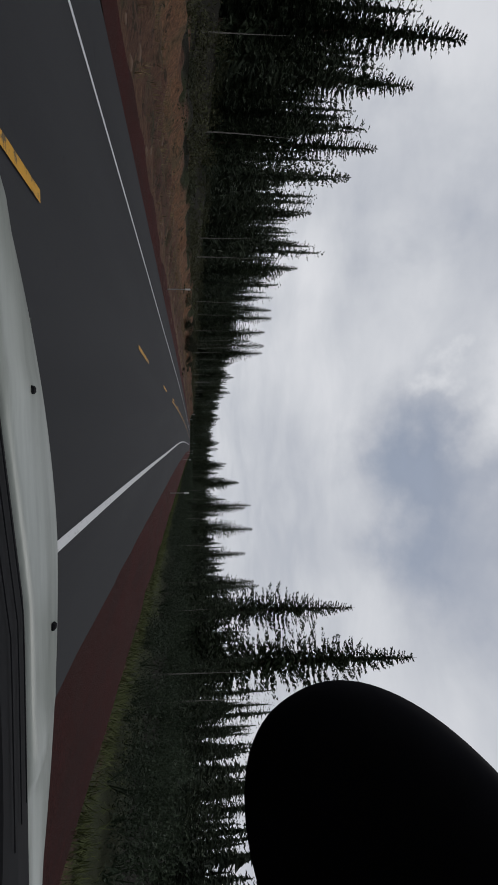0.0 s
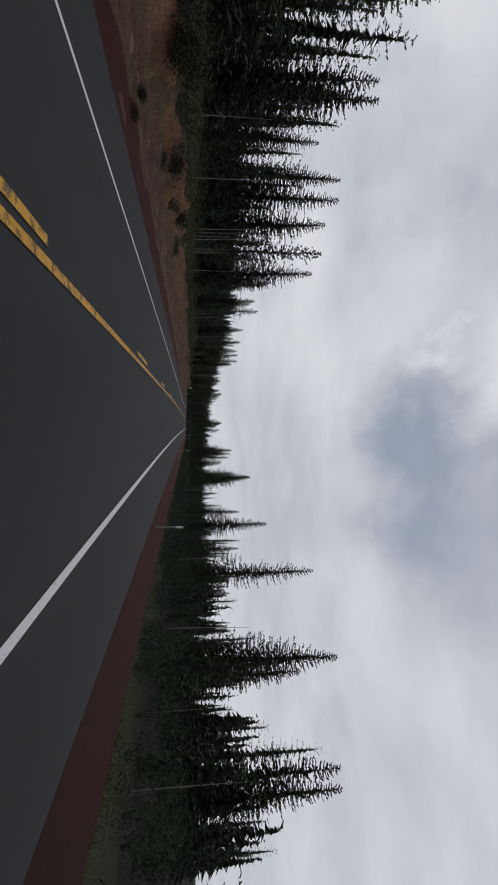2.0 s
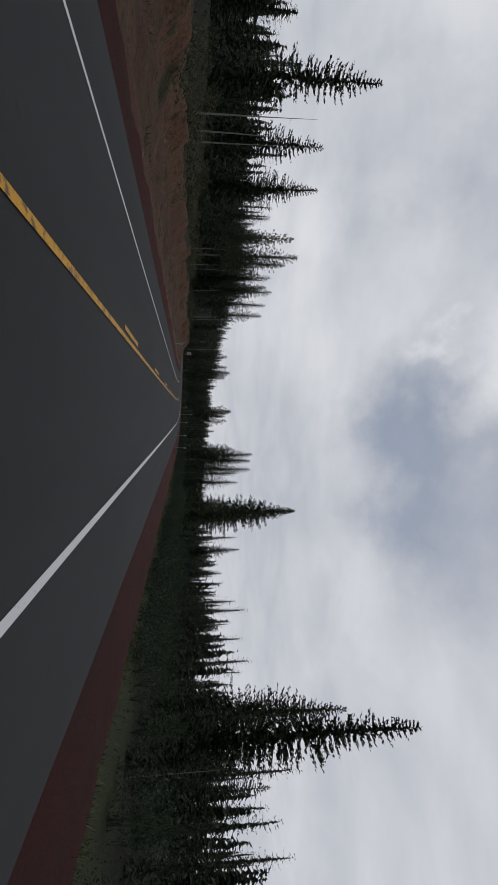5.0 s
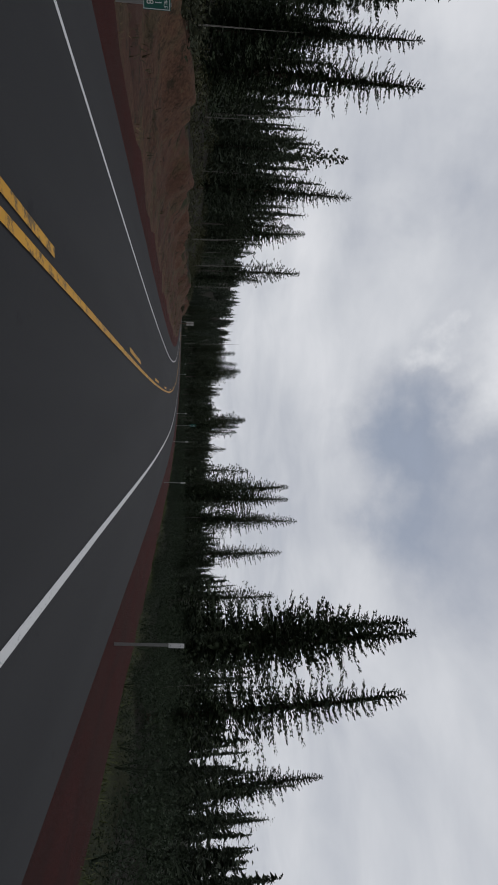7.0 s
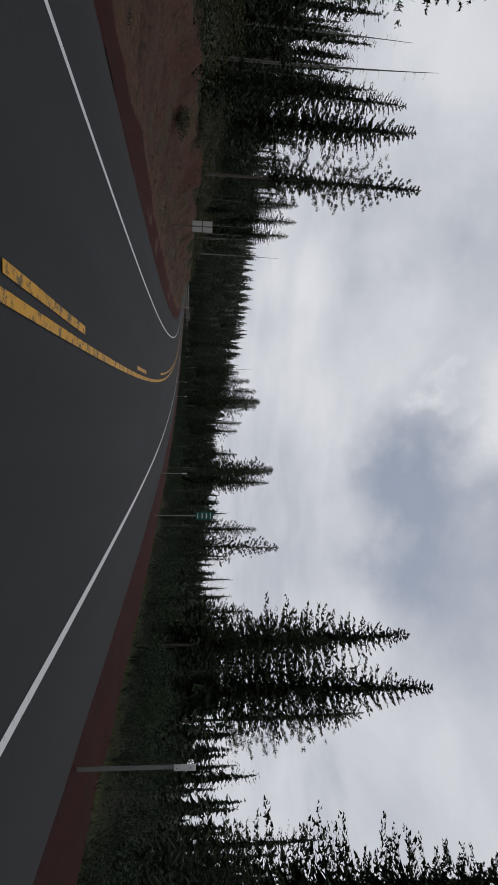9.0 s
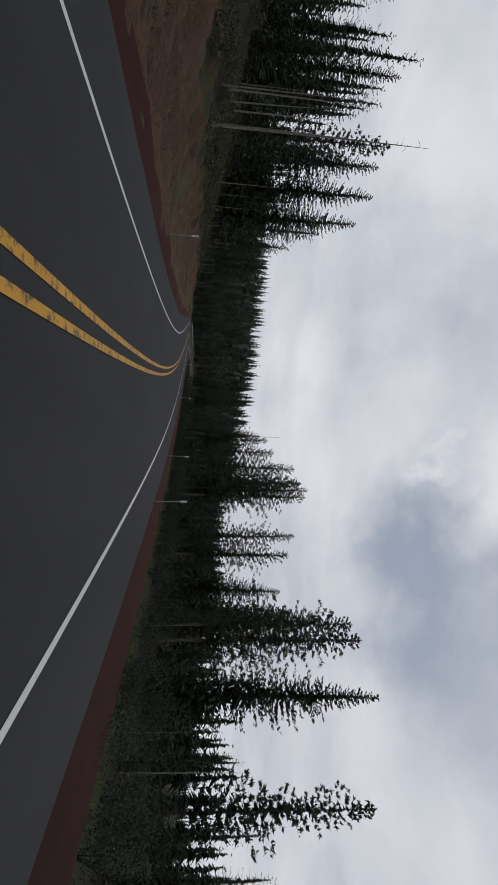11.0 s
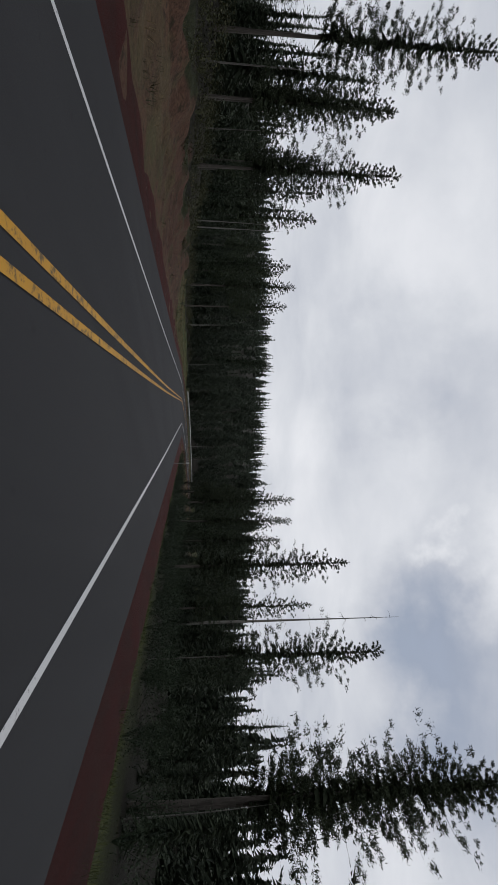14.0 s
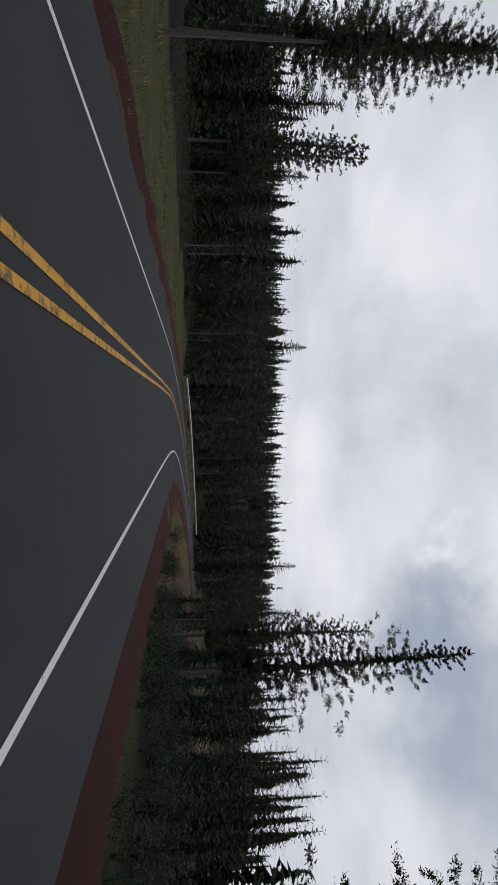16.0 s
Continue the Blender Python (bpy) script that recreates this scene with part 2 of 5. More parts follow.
k = Mat("grass_blades", 0.8, spec=0.1)
M_GRASS = k.colour(k.mix(k.per_island(), (0.040, 0.050, 0.018), (0.090, 0.100, 0.038))).m
k = Mat("dry_grass_blades", 0.85, spec=0.1)
M_STRAW = k.colour(k.mix(k.per_island(), (0.085, 0.066, 0.034), (0.24, 0.19, 0.10))).m
k = Mat("stone", 0.9)
M_STONE = k.colour(k.mix(k.noise(5, 5), (0.055, 0.034, 0.024), (0.17, 0.105, 0.068))).m

k = Mat("galvanised_steel", 0.5, 0.75, 0.5)
M_STEEL = k.colour(k.mix(k.noise(6, 4), (0.20, 0.205, 0.205), (0.33, 0.33, 0.32))).m
k = Mat("reflector_white", 0.45, spec=0.5)
M_REFLECT = k.colour(k.mix(k.noise(9, 4), (0.52, 0.53, 0.53), (0.68, 0.68, 0.67))).m
k = Mat("sign_green", 0.45, spec=0.4)
M_SIGN = k.colour(k.mix(k.noise(2, 3), (0.006, 0.075, 0.058), (0.008, 0.095, 0.072))).m
k = Mat("sign_back_aluminium", 0.5, 0.35, 0.5)
M_SIGNBACK = k.colour(k.mix(k.noise(3, 4), (0.34, 0.335, 0.32), (0.44, 0.435, 0.42))).m
k = Mat("weathered_post", 0.9)
M_POST = k.colour(k.mix(k.noise(5, 5, 0.6, (6, 6, 0.6)), (0.075, 0.052, 0.036), (0.17, 0.13, 0.10))).m

# ---------------------------------------------------------------- the plan of the road
# centre stripe of the road, from behind the start to past the last bend
ROAD = [(-2.5, -80.0), (-2.0, -30.0), (-2.05, -0.0), (-1.2, 31.8), (-0.2, 62.9), (1.2, 93.5), (2.78, 123.5), (4.5, 153.0), (6.3, 181.9),
        (8.0, 210.3), (9.5, 238.3), (9.9, 265.8), (8.5, 293.0), (5.1, 319.7), (0.0, 345.8), (-6.9, 371.7), (-15.32, 397.6), (-24.3, 423.9),
        (-33.7, 450.7), (-38.7, 464.9), (-43.0, 477.2), (-46.1, 486.7), (-48.5, 496.9), (-48.4, 509.0), (-45.5, 520.9), (-39.7, 531.6),
        (-31.6, 540.7), (-12.7, 557.0), (13.8, 580.0), (59.1, 619.3)]


def smooth_line(pts, step=1.0):
    p = np.array(pts, float)
    p = np.vstack([2 * p[0] - p[1], p, 2 * p[-1] - p[-2]])
    out = []
    for i in range(1, len(p) - 2):
        a, b, c, d = p[i - 1:i + 3]
        for t in np.linspace(0, 1, 24, endpoint=False):
            # centripetal-like tangents by chord length
            l0, l1, l2 = np.linalg.norm(b - a), np.linalg.norm(c - b), np.linalg.norm(d - c)
            m1 = l1 * ((b - a) / l0 * l1 + (c - b) / l1 * l0) / (l0 + l1)
            m2 = l1 * ((c - b) / l1 * l2 + (d - c) / l2 * l1) / (l1 + l2)
            out.append((2 * t ** 3 - 3 * t ** 2 + 1) * b + (t ** 3 - 2 * t ** 2 + t) * m1 + (3 * t ** 2 - 2 * t ** 3) * c + (t ** 3 - t ** 2) * m2)
    out = np.array(out)
    run = np.concatenate([[0], np.cumsum(np.linalg.norm(np.diff(out, axis=0), axis=1))])
    at = np.arange(0, run[-1], step)
    return np.stack([np.interp(at, run, out[:, 0]), np.interp(at, run, out[:, 1])], 1)


LINE = smooth_line(ROAD)
AHEAD = np.gradient(LINE, axis=0)
AHEAD /= np.linalg.norm(AHEAD, axis=1)[:, None]
SIDE = np.stack([AHEAD[:, 1], -AHEAD[:, 0]], 1)      # to the right
S0 = int(np.argmin(np.abs(LINE[:, 1])))              # the index at which s = 0
LEFT_EDGE, LEFT_LINE = -5.2, -3.2


def right_line(s):
    return np.interp(s, [0, 90, 140, 220, 270, 600], [3.36, 3.38, 3.48, 3.46, 3.65, 3.67])


def right_edge(s):
    return np.interp(s, [0, 35, 70, 240, 420, 600], [4.9, 5.2, 5.65, 5.8, 6.1, 6.1])


def right_grass(s):
    return np.interp(s, [0, 35, 70, 240, 420, 600], [7.1, 7.5, 8.2, 8.5, 8.6, 8.6])


S_END = 490.0                                        # where the road begins to climb into the last bend


def road_z(s):
    s = np.asarray(s, float)
    return 0.033 * np.clip(s - S_END - 14, 0, None)


def at(s, d):
    """The place on the plan s metres along the road and d metres right of its centre stripe."""
    i = np.clip(np.asarray(s, float) + S0, 0, len(LINE) - 1.001)
    j = i.astype(int)
    f = (i - j)[..., None]
    p = LINE[j] * (1 - f) + LINE[np.minimum(j + 1, len(LINE) - 1)] * f
    n = SIDE[j] * (1 - f) + SIDE[np.minimum(j + 1, len(LINE) - 1)] * f
    return p + n * np.asarray(d, float)[..., None]


def along(x, y):
    """s and d of places on the plan."""
    x, y = np.asarray(x, float).ravel(), np.asarray(y, float).ravel()
    s, d = np.empty(len(x)), np.empty(len(x))
    for a in range(0, len(x), 4000):
        b = slice(a, a + 4000)
        q = np.stack([x[b], y[b]], 1)
        near = ((q[:, None, :] - LINE[None, ::3, :]) ** 2).sum(2).argmin(1) * 3
        v = q - LINE[near]
        s[b] = near - S0 + (v * AHEAD[near]).sum(1)
        d[b] = np.where(np.abs((v * AHEAD[near]).sum(1)) > 3, np.sign((v * SIDE[near]).sum(1)) * np.linalg.norm(v, axis=1), (v * SIDE[near]).sum(1))
    return s, d


def wave(x, y, size, seed):
    """A smooth field of bumps between -1 and 1."""
    r = np.random.RandomState(seed)
    out = np.zeros(np.shape(x))
    for i in range(9):
        a, k, ph = r.uniform(0, 2 * np.pi), 2 * np.pi / size * r.uniform(0.5, 1.9), r.uniform(0, 2 * np.pi)
        out = out + np.sin(k * (np.cos(a) * x + np.sin(a) * y) + ph) * r.uniform(0.5, 1)
    return out / 4.2


HILL = np.array([-32.8, 451.0])                      # the wooded hill lies beyond this place, seen along HILL_WAY
HILL_WAY = np.array([-0.309, 0.951])


def hill(x, y):
    u = (x - HILL[0]) * HILL_WAY[0] + (y - HILL[1]) * HILL_WAY[1]
    v = (x - HILL[0]) * HILL_WAY[1] - (y - HILL[1]) * HILL_WAY[0]
    w = np.interp(v, [-900, -250, -60, 60, 160, 300, 700], [0.6, 0.95, 1.0, 0.92, 0.40, 0.16, 0.08])
    return np.interp(u, [95, 140, 260, 540, 700, 1200, 4000], [0, 5, 33, 74, 80, 73, 40]) * w


def ground_z(x, y, s=None, d=None):
    x, y = np.asarray(x, float), np.asarray(y, float)
    if s is None:
        s, d = along(x, y)
        s, d = s.reshape(x.shape), d.reshape(x.shape)
    bank = np.interp(s, [-50, 40, 150, 260, 320, 345, 400, 430, 455, 480, 520], [1.0, 1.0, 0.8, 1.1, 1.35, 1.5, 1.4, 1.05, 0.75, 0.35, 0.15])
    left = np.interp(-d, [4.0, 5.6, 7.5, 10.5, 13.5, 16.5, 20, 26, 45, 90], [-0.18, -0.10, 0.10, 0.45, 1.05, 1.45, 2.6, 3.3, 3.6, 4.4]) * bank
    right = np.interp(d, [4.5, 6.5, 8.2, 12, 20, 40, 90], [-0.18, -0.08, -0.20, -0.75, -1.0, -1.1, -1.5])
    z = np.where(d < -4.0, left, np.where(d > 4.5, right, -0.18))
    off = np.clip((np.abs(d) - 6) / 6, 0, 1)
    z = z + off * (0.22 * wave(x, y, 7, 5) + 0.10 * wave(x, y, 2.6, 6)) + np.clip((np.abs(d) - 15) / 20, 0, 1) * 0.5 * wave(x, y, 26, 7)
    climb = road_z(np.clip(s, -100, S_END + 120))
    near = np.clip(1 - (np.abs(d) - 25) / 60, 0, 1)
    inner = np.where((s > S_END) & (d > 4.5), np.clip((d - 4.5) / 10, 0, 1) * 0.5, 0)
    return z + climb * near + inner + hill(x, y)


def part(name, bm, material, parent=None, label=""):
    me = bpy.data.meshes.new(name)
    bm.to_mesh(me)
    bm.free()
    me.materials.append(material)
    ob = new(name, me)
    if parent:
        ob.parent = parent
    return tagged(ob, label) if label else ob


def mesh(name, verts, faces, material, parent=None, smooth=False, label=""):
    me = bpy.data.meshes.new(name)
    me.from_pydata(np.asarray(verts).tolist() if isinstance(verts, np.ndarray) else verts, [], faces)
    me.materials.append(material)
    if smooth:
        me.shade_smooth()
    ob = new(name, me)
    if parent:
        ob.parent = parent
    return tagged(ob, label) if label else ob


def thing(name, label, category, group="", where=None, kind=""):
    e = tagged(new(name), label, category, group, kind)
    e.empty_display_size = 0.3
    if where is not None:
        e.matrix_basis = where
    return e


# ---------------------------------------------------------------- ground
def spread(lo, hi, step, far):
    mid = np.arange(lo, hi + step, step)
    out, w, left, right = list(mid), step, lo, hi
    while left > -far or right < far:
        w *= 1.28
        left, right = left - w, right + w
        out = [left] + out + [right]
    return np.array(out)


gx, gy = spread(-110, 90, 2.0, 4200), spread(-30, 590, 2.0, 4600)
XX, YY = np.meshgrid(gx, gy)
SS, DD = along(XX, YY)
SS, DD = SS.reshape(XX.shape), DD.reshape(XX.shape)
ZZ = ground_z(XX, YY, SS, DD)
nx, ny = len(gx), len(gy)
ids = np.arange(nx * ny).reshape(ny, nx)
quads = np.stack([ids[:-1, :-1], ids[:-1, 1:], ids[1:, 1:], ids[1:, :-1]], -1).reshape(-1, 4)
ground = mesh("ground", np.stack([XX, YY, ZZ], -1).reshape(-1, 3), quads.tolist(), M_GROUND, smooth=True)
tagged(ground, "uneven roadside earth, brown and grassy, under the forest", "ground", kind="structure")
patch = wave(XX, YY, 16, 11)
zr = np.interp(SS, [0, 70, 100, 330, 355, 415, 440], [0.5, 0.5, 0.3, 0.25, 0.5, 0.45, 0.2]) * np.interp(-DD, [5, 8], [0.3, 1])
zg = np.clip(np.interp(-DD, [8, 13, 17, 24], [0.0, 0.15, 0.6, 0.4]) + 0.35 * patch, 0, 1) * (DD < 0)
zg = zg + np.interp(SS, [440, 452, 470], [0, 0.2, 0.45]) * (DD < -5.6) * (DD > -16)
zg = zg + np.interp(DD, [7.0, 8.6, 14, 18], [0.0, 0.8, 0.8, 0.3]) * (DD > 0) * np.interp(SS, [480, 487], [1, 0.1])
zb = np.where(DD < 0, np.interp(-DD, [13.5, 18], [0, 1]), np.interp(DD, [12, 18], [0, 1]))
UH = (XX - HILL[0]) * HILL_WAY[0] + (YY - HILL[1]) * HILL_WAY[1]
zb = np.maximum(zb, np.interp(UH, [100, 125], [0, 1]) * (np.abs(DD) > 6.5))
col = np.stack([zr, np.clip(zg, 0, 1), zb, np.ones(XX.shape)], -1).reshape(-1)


def covered(s, d):
    """How far dry olive grass (red) and fresh grass (green) cover the bank s metres along and d from the centre stripe."""
    dry_cover = np.interp(s, [325, 350, 375, 400, 420, 432, 446, 456, 475, 500], [0.0, 0.42, 0.40, 0.55, 0.58, 0.30, 0.22, 0.85, 0.75, 0.5]) * np.interp(-d, [5.6, 6.8, 9.6, 10.8], [0.25, 1.0, 1.0, 0.55])
    fresh_cover = np.interp(s, [335, 350, 362, 445, 458, 480], [0.0, 0.28, 0.0, 0.03, 0.45, 0.75]) * np.interp(-d, [5.6, 7.0], [0.2, 1.0])
    verge = np.interp(s, [325, 350, 410, 440, 505, 512], [0.15, 0.9, 0.9, 0.3, 0.3, 0.0]) * np.interp(d, [7.6, 8.2, 11.0, 13.0], [0.0, 1.0, 0.8, 0.0])
    fresh_cover = np.where(d < 0, fresh_cover, verge)
    bend = np.interp(s, [480, 487], [0.0, 1.0]) * np.interp(d, [6.0, 7.5, 10.5, 12.5], [0.0, 1.0, 1.0, 0.0])   # inside the last bend
    return np.stack([np.where(d < 0, dry_cover, bend), fresh_cover, 0 * s, 0 * s + 1], -1).reshape(-1).astype(np.float32)


ground.data.color_attributes.new("cover", "FLOAT_COLOR", "POINT").data.foreach_set("color", covered(SS, DD))
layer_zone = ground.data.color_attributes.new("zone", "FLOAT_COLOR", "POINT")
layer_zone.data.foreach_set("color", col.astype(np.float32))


def earth_bank(s0, s1, orange, rise, label):
    """The eroded edge of the cutting: a broken lip of earth with clods and gullies below it."""
    ss, dd = np.meshgrid(np.arange(s0, s1, 0.33), -np.linspace(6.4, 15.5, 34))
    p = at(ss.ravel(), dd.ravel()).reshape(*ss.shape, 2)
    x, y = p[..., 0], p[..., 1]
    z = ground_z(x.ravel(), y.ravel(), ss.ravel(), dd.ravel()).reshape(ss.shape)
    lip = -10.9 + 1.1 * wave(ss, ss * 0, 15, 41) + 0.45 * wave(ss, ss * 0, 4, 42)
    t = lip - dd                                # metres behind the lip
    step = np.interp(t, [-1.6, -0.5, 0.0, 0.25, 1.2, 4.0], [0, 0.05, 0.30, 0.48, 0.36, 0]) * (0.75 + 0.5 * wave(ss, ss * 0, 9, 43)) * rise * np.interp(ss, [0, 55, 70, 86, 110, 150, 200, 300, 328], [0.8, 0.9, 1.3, 1.3, 1.0, 1.0, 1.5, 1.2, 0.9])
    rough = 0.17 * wave(x, y, 2.3, 44) + 0.12 * wave(x, y, 1.1, 45) * np.interp(np.abs(t), [0, 3], [1, 0.35])
    fade = np.clip((-dd - 6.4) / 1.8, 0, 1) * np.clip((15.5 + dd) / 1.5, 0, 1) * np.clip((ss - s0) / 4, 0, 1) * np.clip((s1 - ss) / 4, 0, 1)
    z = z + fade * (step + rough + 0.08) - 0.10 * (1 - fade)
    ids = np.arange(ss.size).reshape(ss.shape)
    q = np.stack([ids[:-1, :-1], ids[1:, :-1], ids[1:, 1:], ids[:-1, 1:]], -1).reshape(-1, 4)
    o = mesh("earth_bank", np.stack([x, y, z], -1).reshape(-1, 3), q.tolist(), M_GROUND, smooth=True)
    tagged(o, label, "bank", kind="structure")
    bare = orange * np.interp(ss, [0, 90, 130, 300], [1, 1, 0.4, 0.2]) * np.interp(t, [-3, -1.2, -0.4, 0.3, 0.8, 2], [0.12, 0.35, 0.95, 1.0, 0.35, 0.15])
    live = np.interp(t, [0.3, 1.0, 3], [0.1, 0.55, 0.8]) + 0.4 * wave(x, y, 6, 46)
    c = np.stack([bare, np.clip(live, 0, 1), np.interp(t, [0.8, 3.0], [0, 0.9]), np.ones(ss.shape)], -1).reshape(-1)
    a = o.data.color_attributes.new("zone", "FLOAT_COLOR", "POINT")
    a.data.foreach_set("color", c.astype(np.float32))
    o.data.color_attributes.new("cover", "FLOAT_COLOR", "POINT").data.foreach_set("color", covered(ss, dd))
    return o


earth_bank(-4, 328, 1.0, 1.5, "eroded orange earth bank with a broken lip and clods")
earth_bank(325, 452, 0.6, 1.0, "low reddish-brown earth bank with grass on its lip")


def strip(name, s0, s1, d0, d1, lift, material, step=1.0, ragged=0.0, skirt=0.0, seed=0):
    """A band laid along the road between two distances from its centre stripe."""
    s = np.arange(s0, s1 + step * 0.5, step)
    r = np.random.RandomState(seed)
    d0 = d0(s) if callable(d0) else np.full(len(s), float(d0))
    d1 = d1(s) if callable(d1) else np.full(len(s), float(d1))
    cols = np.linspace(0, 1, 6 if np.abs(d1 - d0).max() > 1 else 2)
    v = []
    wob0 = ragged * (wave(s, s * 0 + 3 * d0, 5, seed) * 0.6 + r.uniform(-0.5, 0.5, len(s)) * 0.5)
    wob1 = ragged * (wave(s, s * 0 + 3 * d1, 5, seed + 1) * 0.6 + r.uniform(-0.5, 0.5, len(s)) * 0.5)
    for c in cols:
        d = (d0 + wob0) * (1 - c) + (d1 + wob1) * c
        p = at(s, d)
        z = lift(s, d, p) if callable(lift) else road_z(s) + lift - 0.012 * np.abs(d)
        v.append(np.column_stack([p, z]))
    if skirt:
        low0, low1 = v[0].copy(), v[-1].copy()
        low0[:, 2] -= skirt
        low1[:, 2] -= skirt
        v = [low0] + v + [low1]
    m, n = len(v), len(s)
    f = [(i * n + j, i * n + j + 1, (i + 1) * n + j + 1, (i + 1) * n + j) for i in range(m - 1) for j in range(n - 1)]
    return mesh(name, np.concatenate(v), f, material, smooth=False)


road = strip("road", -75, 600, LEFT_EDGE, right_edge, 0.02, M_ROAD, ragged=0.05, skirt=0.3, seed=2)
tagged(road, "dark grey worn asphalt of a two-lane highway", "road", kind="structure")
white = strip("line_right", -75, 600, lambda s: right_line(s) - 0.065, lambda s: right_line(s) + 0.065, 0.026, M_WHITE_LINE)
tagged(white, "solid white edge line painted on the asphalt", "road line", kind="structure")
white = strip("line_left", -75, 600, LEFT_LINE - 0.05, LEFT_LINE + 0.05, 0.026, M_WHITE_LINE)
tagged(white, "solid white edge line painted on the asphalt", "road line", kind="structure")
solid = strip("line_centre", 39, 600, -0.10, 0.02, 0.026, M_YELLOW)
tagged(solid, "solid yellow centre stripe with chipped paint", "road line", kind="structure")
solid = strip("line_centre_left", 296, 600, -0.45, -0.33, 0.026, M_YELLOW)
tagged(solid, "solid yellow centre stripe with chipped paint", "road line", kind="structure")


def shoulder(s, d, p):
    edge = np.where(d < 0, LEFT_EDGE, right_edge(s))
    out = np.abs(d) - np.abs(edge)
    z = np.interp(out, [-0.3, 0.2, 1.2, 2.2, 3.4], [-0.06, -0.06, -0.05, -0.06, -0.30]) + road_z(s) + 0.03 * wave(p[:, 0], p[:, 1], 3, 21) * np.clip(out, 0, 1)
    return np.where(out > 0.3, np.maximum(z, ground_z(p[:, 0], p[:, 1], s, d) + 0.025), z)


cinder = strip("shoulder_right", -75, 560, lambda s: right_edge(s) - 0.1, right_grass, shoulder, M_CINDER, ragged=0.25, seed=4)
tagged(cinder, "strip of dark red volcanic cinder beside the asphalt", "road shoulder", kind="structure")
cinder = strip("shoulder_left", -75, 560, LEFT_EDGE + 0.1, -6.6, shoulder, M_CINDER, ragged=0.55, seed=5)
tagged(cinder, "strip of dark red volcanic cinder beside the asphalt", "road shoulder", kind="structure")

# passing dashes left of the solid stripe: number of the dash and metres along the road
DASH = [(-6, -62.0), (0, 14.8), (3, 52.4), (6, 91.3), (10, 142.0), (15, 202.0), (19, 247.5), (22, 282.0)]
for i in range(-5, 23):
    s = float(np.interp(i, [a for a, _ in DASH], [b for _, b in DASH]))
    if s > 290:
        break
    centre = -0.14 if s < 36 else -0.27
    o = strip("centre_dash", s, s + 3.6, centre - 0.06, centre + 0.06, 0.026, M_YELLOW, step=0.85, ragged=0.015, seed=i + 40)
    tagged(o, "short yellow passing dash with worn edges", "road line", "passing dashes", kind="structure")

# ---------------------------------------------------------------- trees


def tube(path, radii, sides):
    path = np.asarray(path, float)
    v, f = [], []
    for p, r in zip(path, radii):
        for i in range(sides):
            a = 2 * math.pi * i / sides
            v.append((p[0] + r * math.cos(a), p[1] + r * math.sin(a), p[2]))
    for k in range(len(path) - 1):
        for i in range(sides):
            j = (i + 1) % sides
            f.append((k * sides + i, k * sides + j, (k + 1) * sides + j, (k + 1) * sides + i))
    return v, f


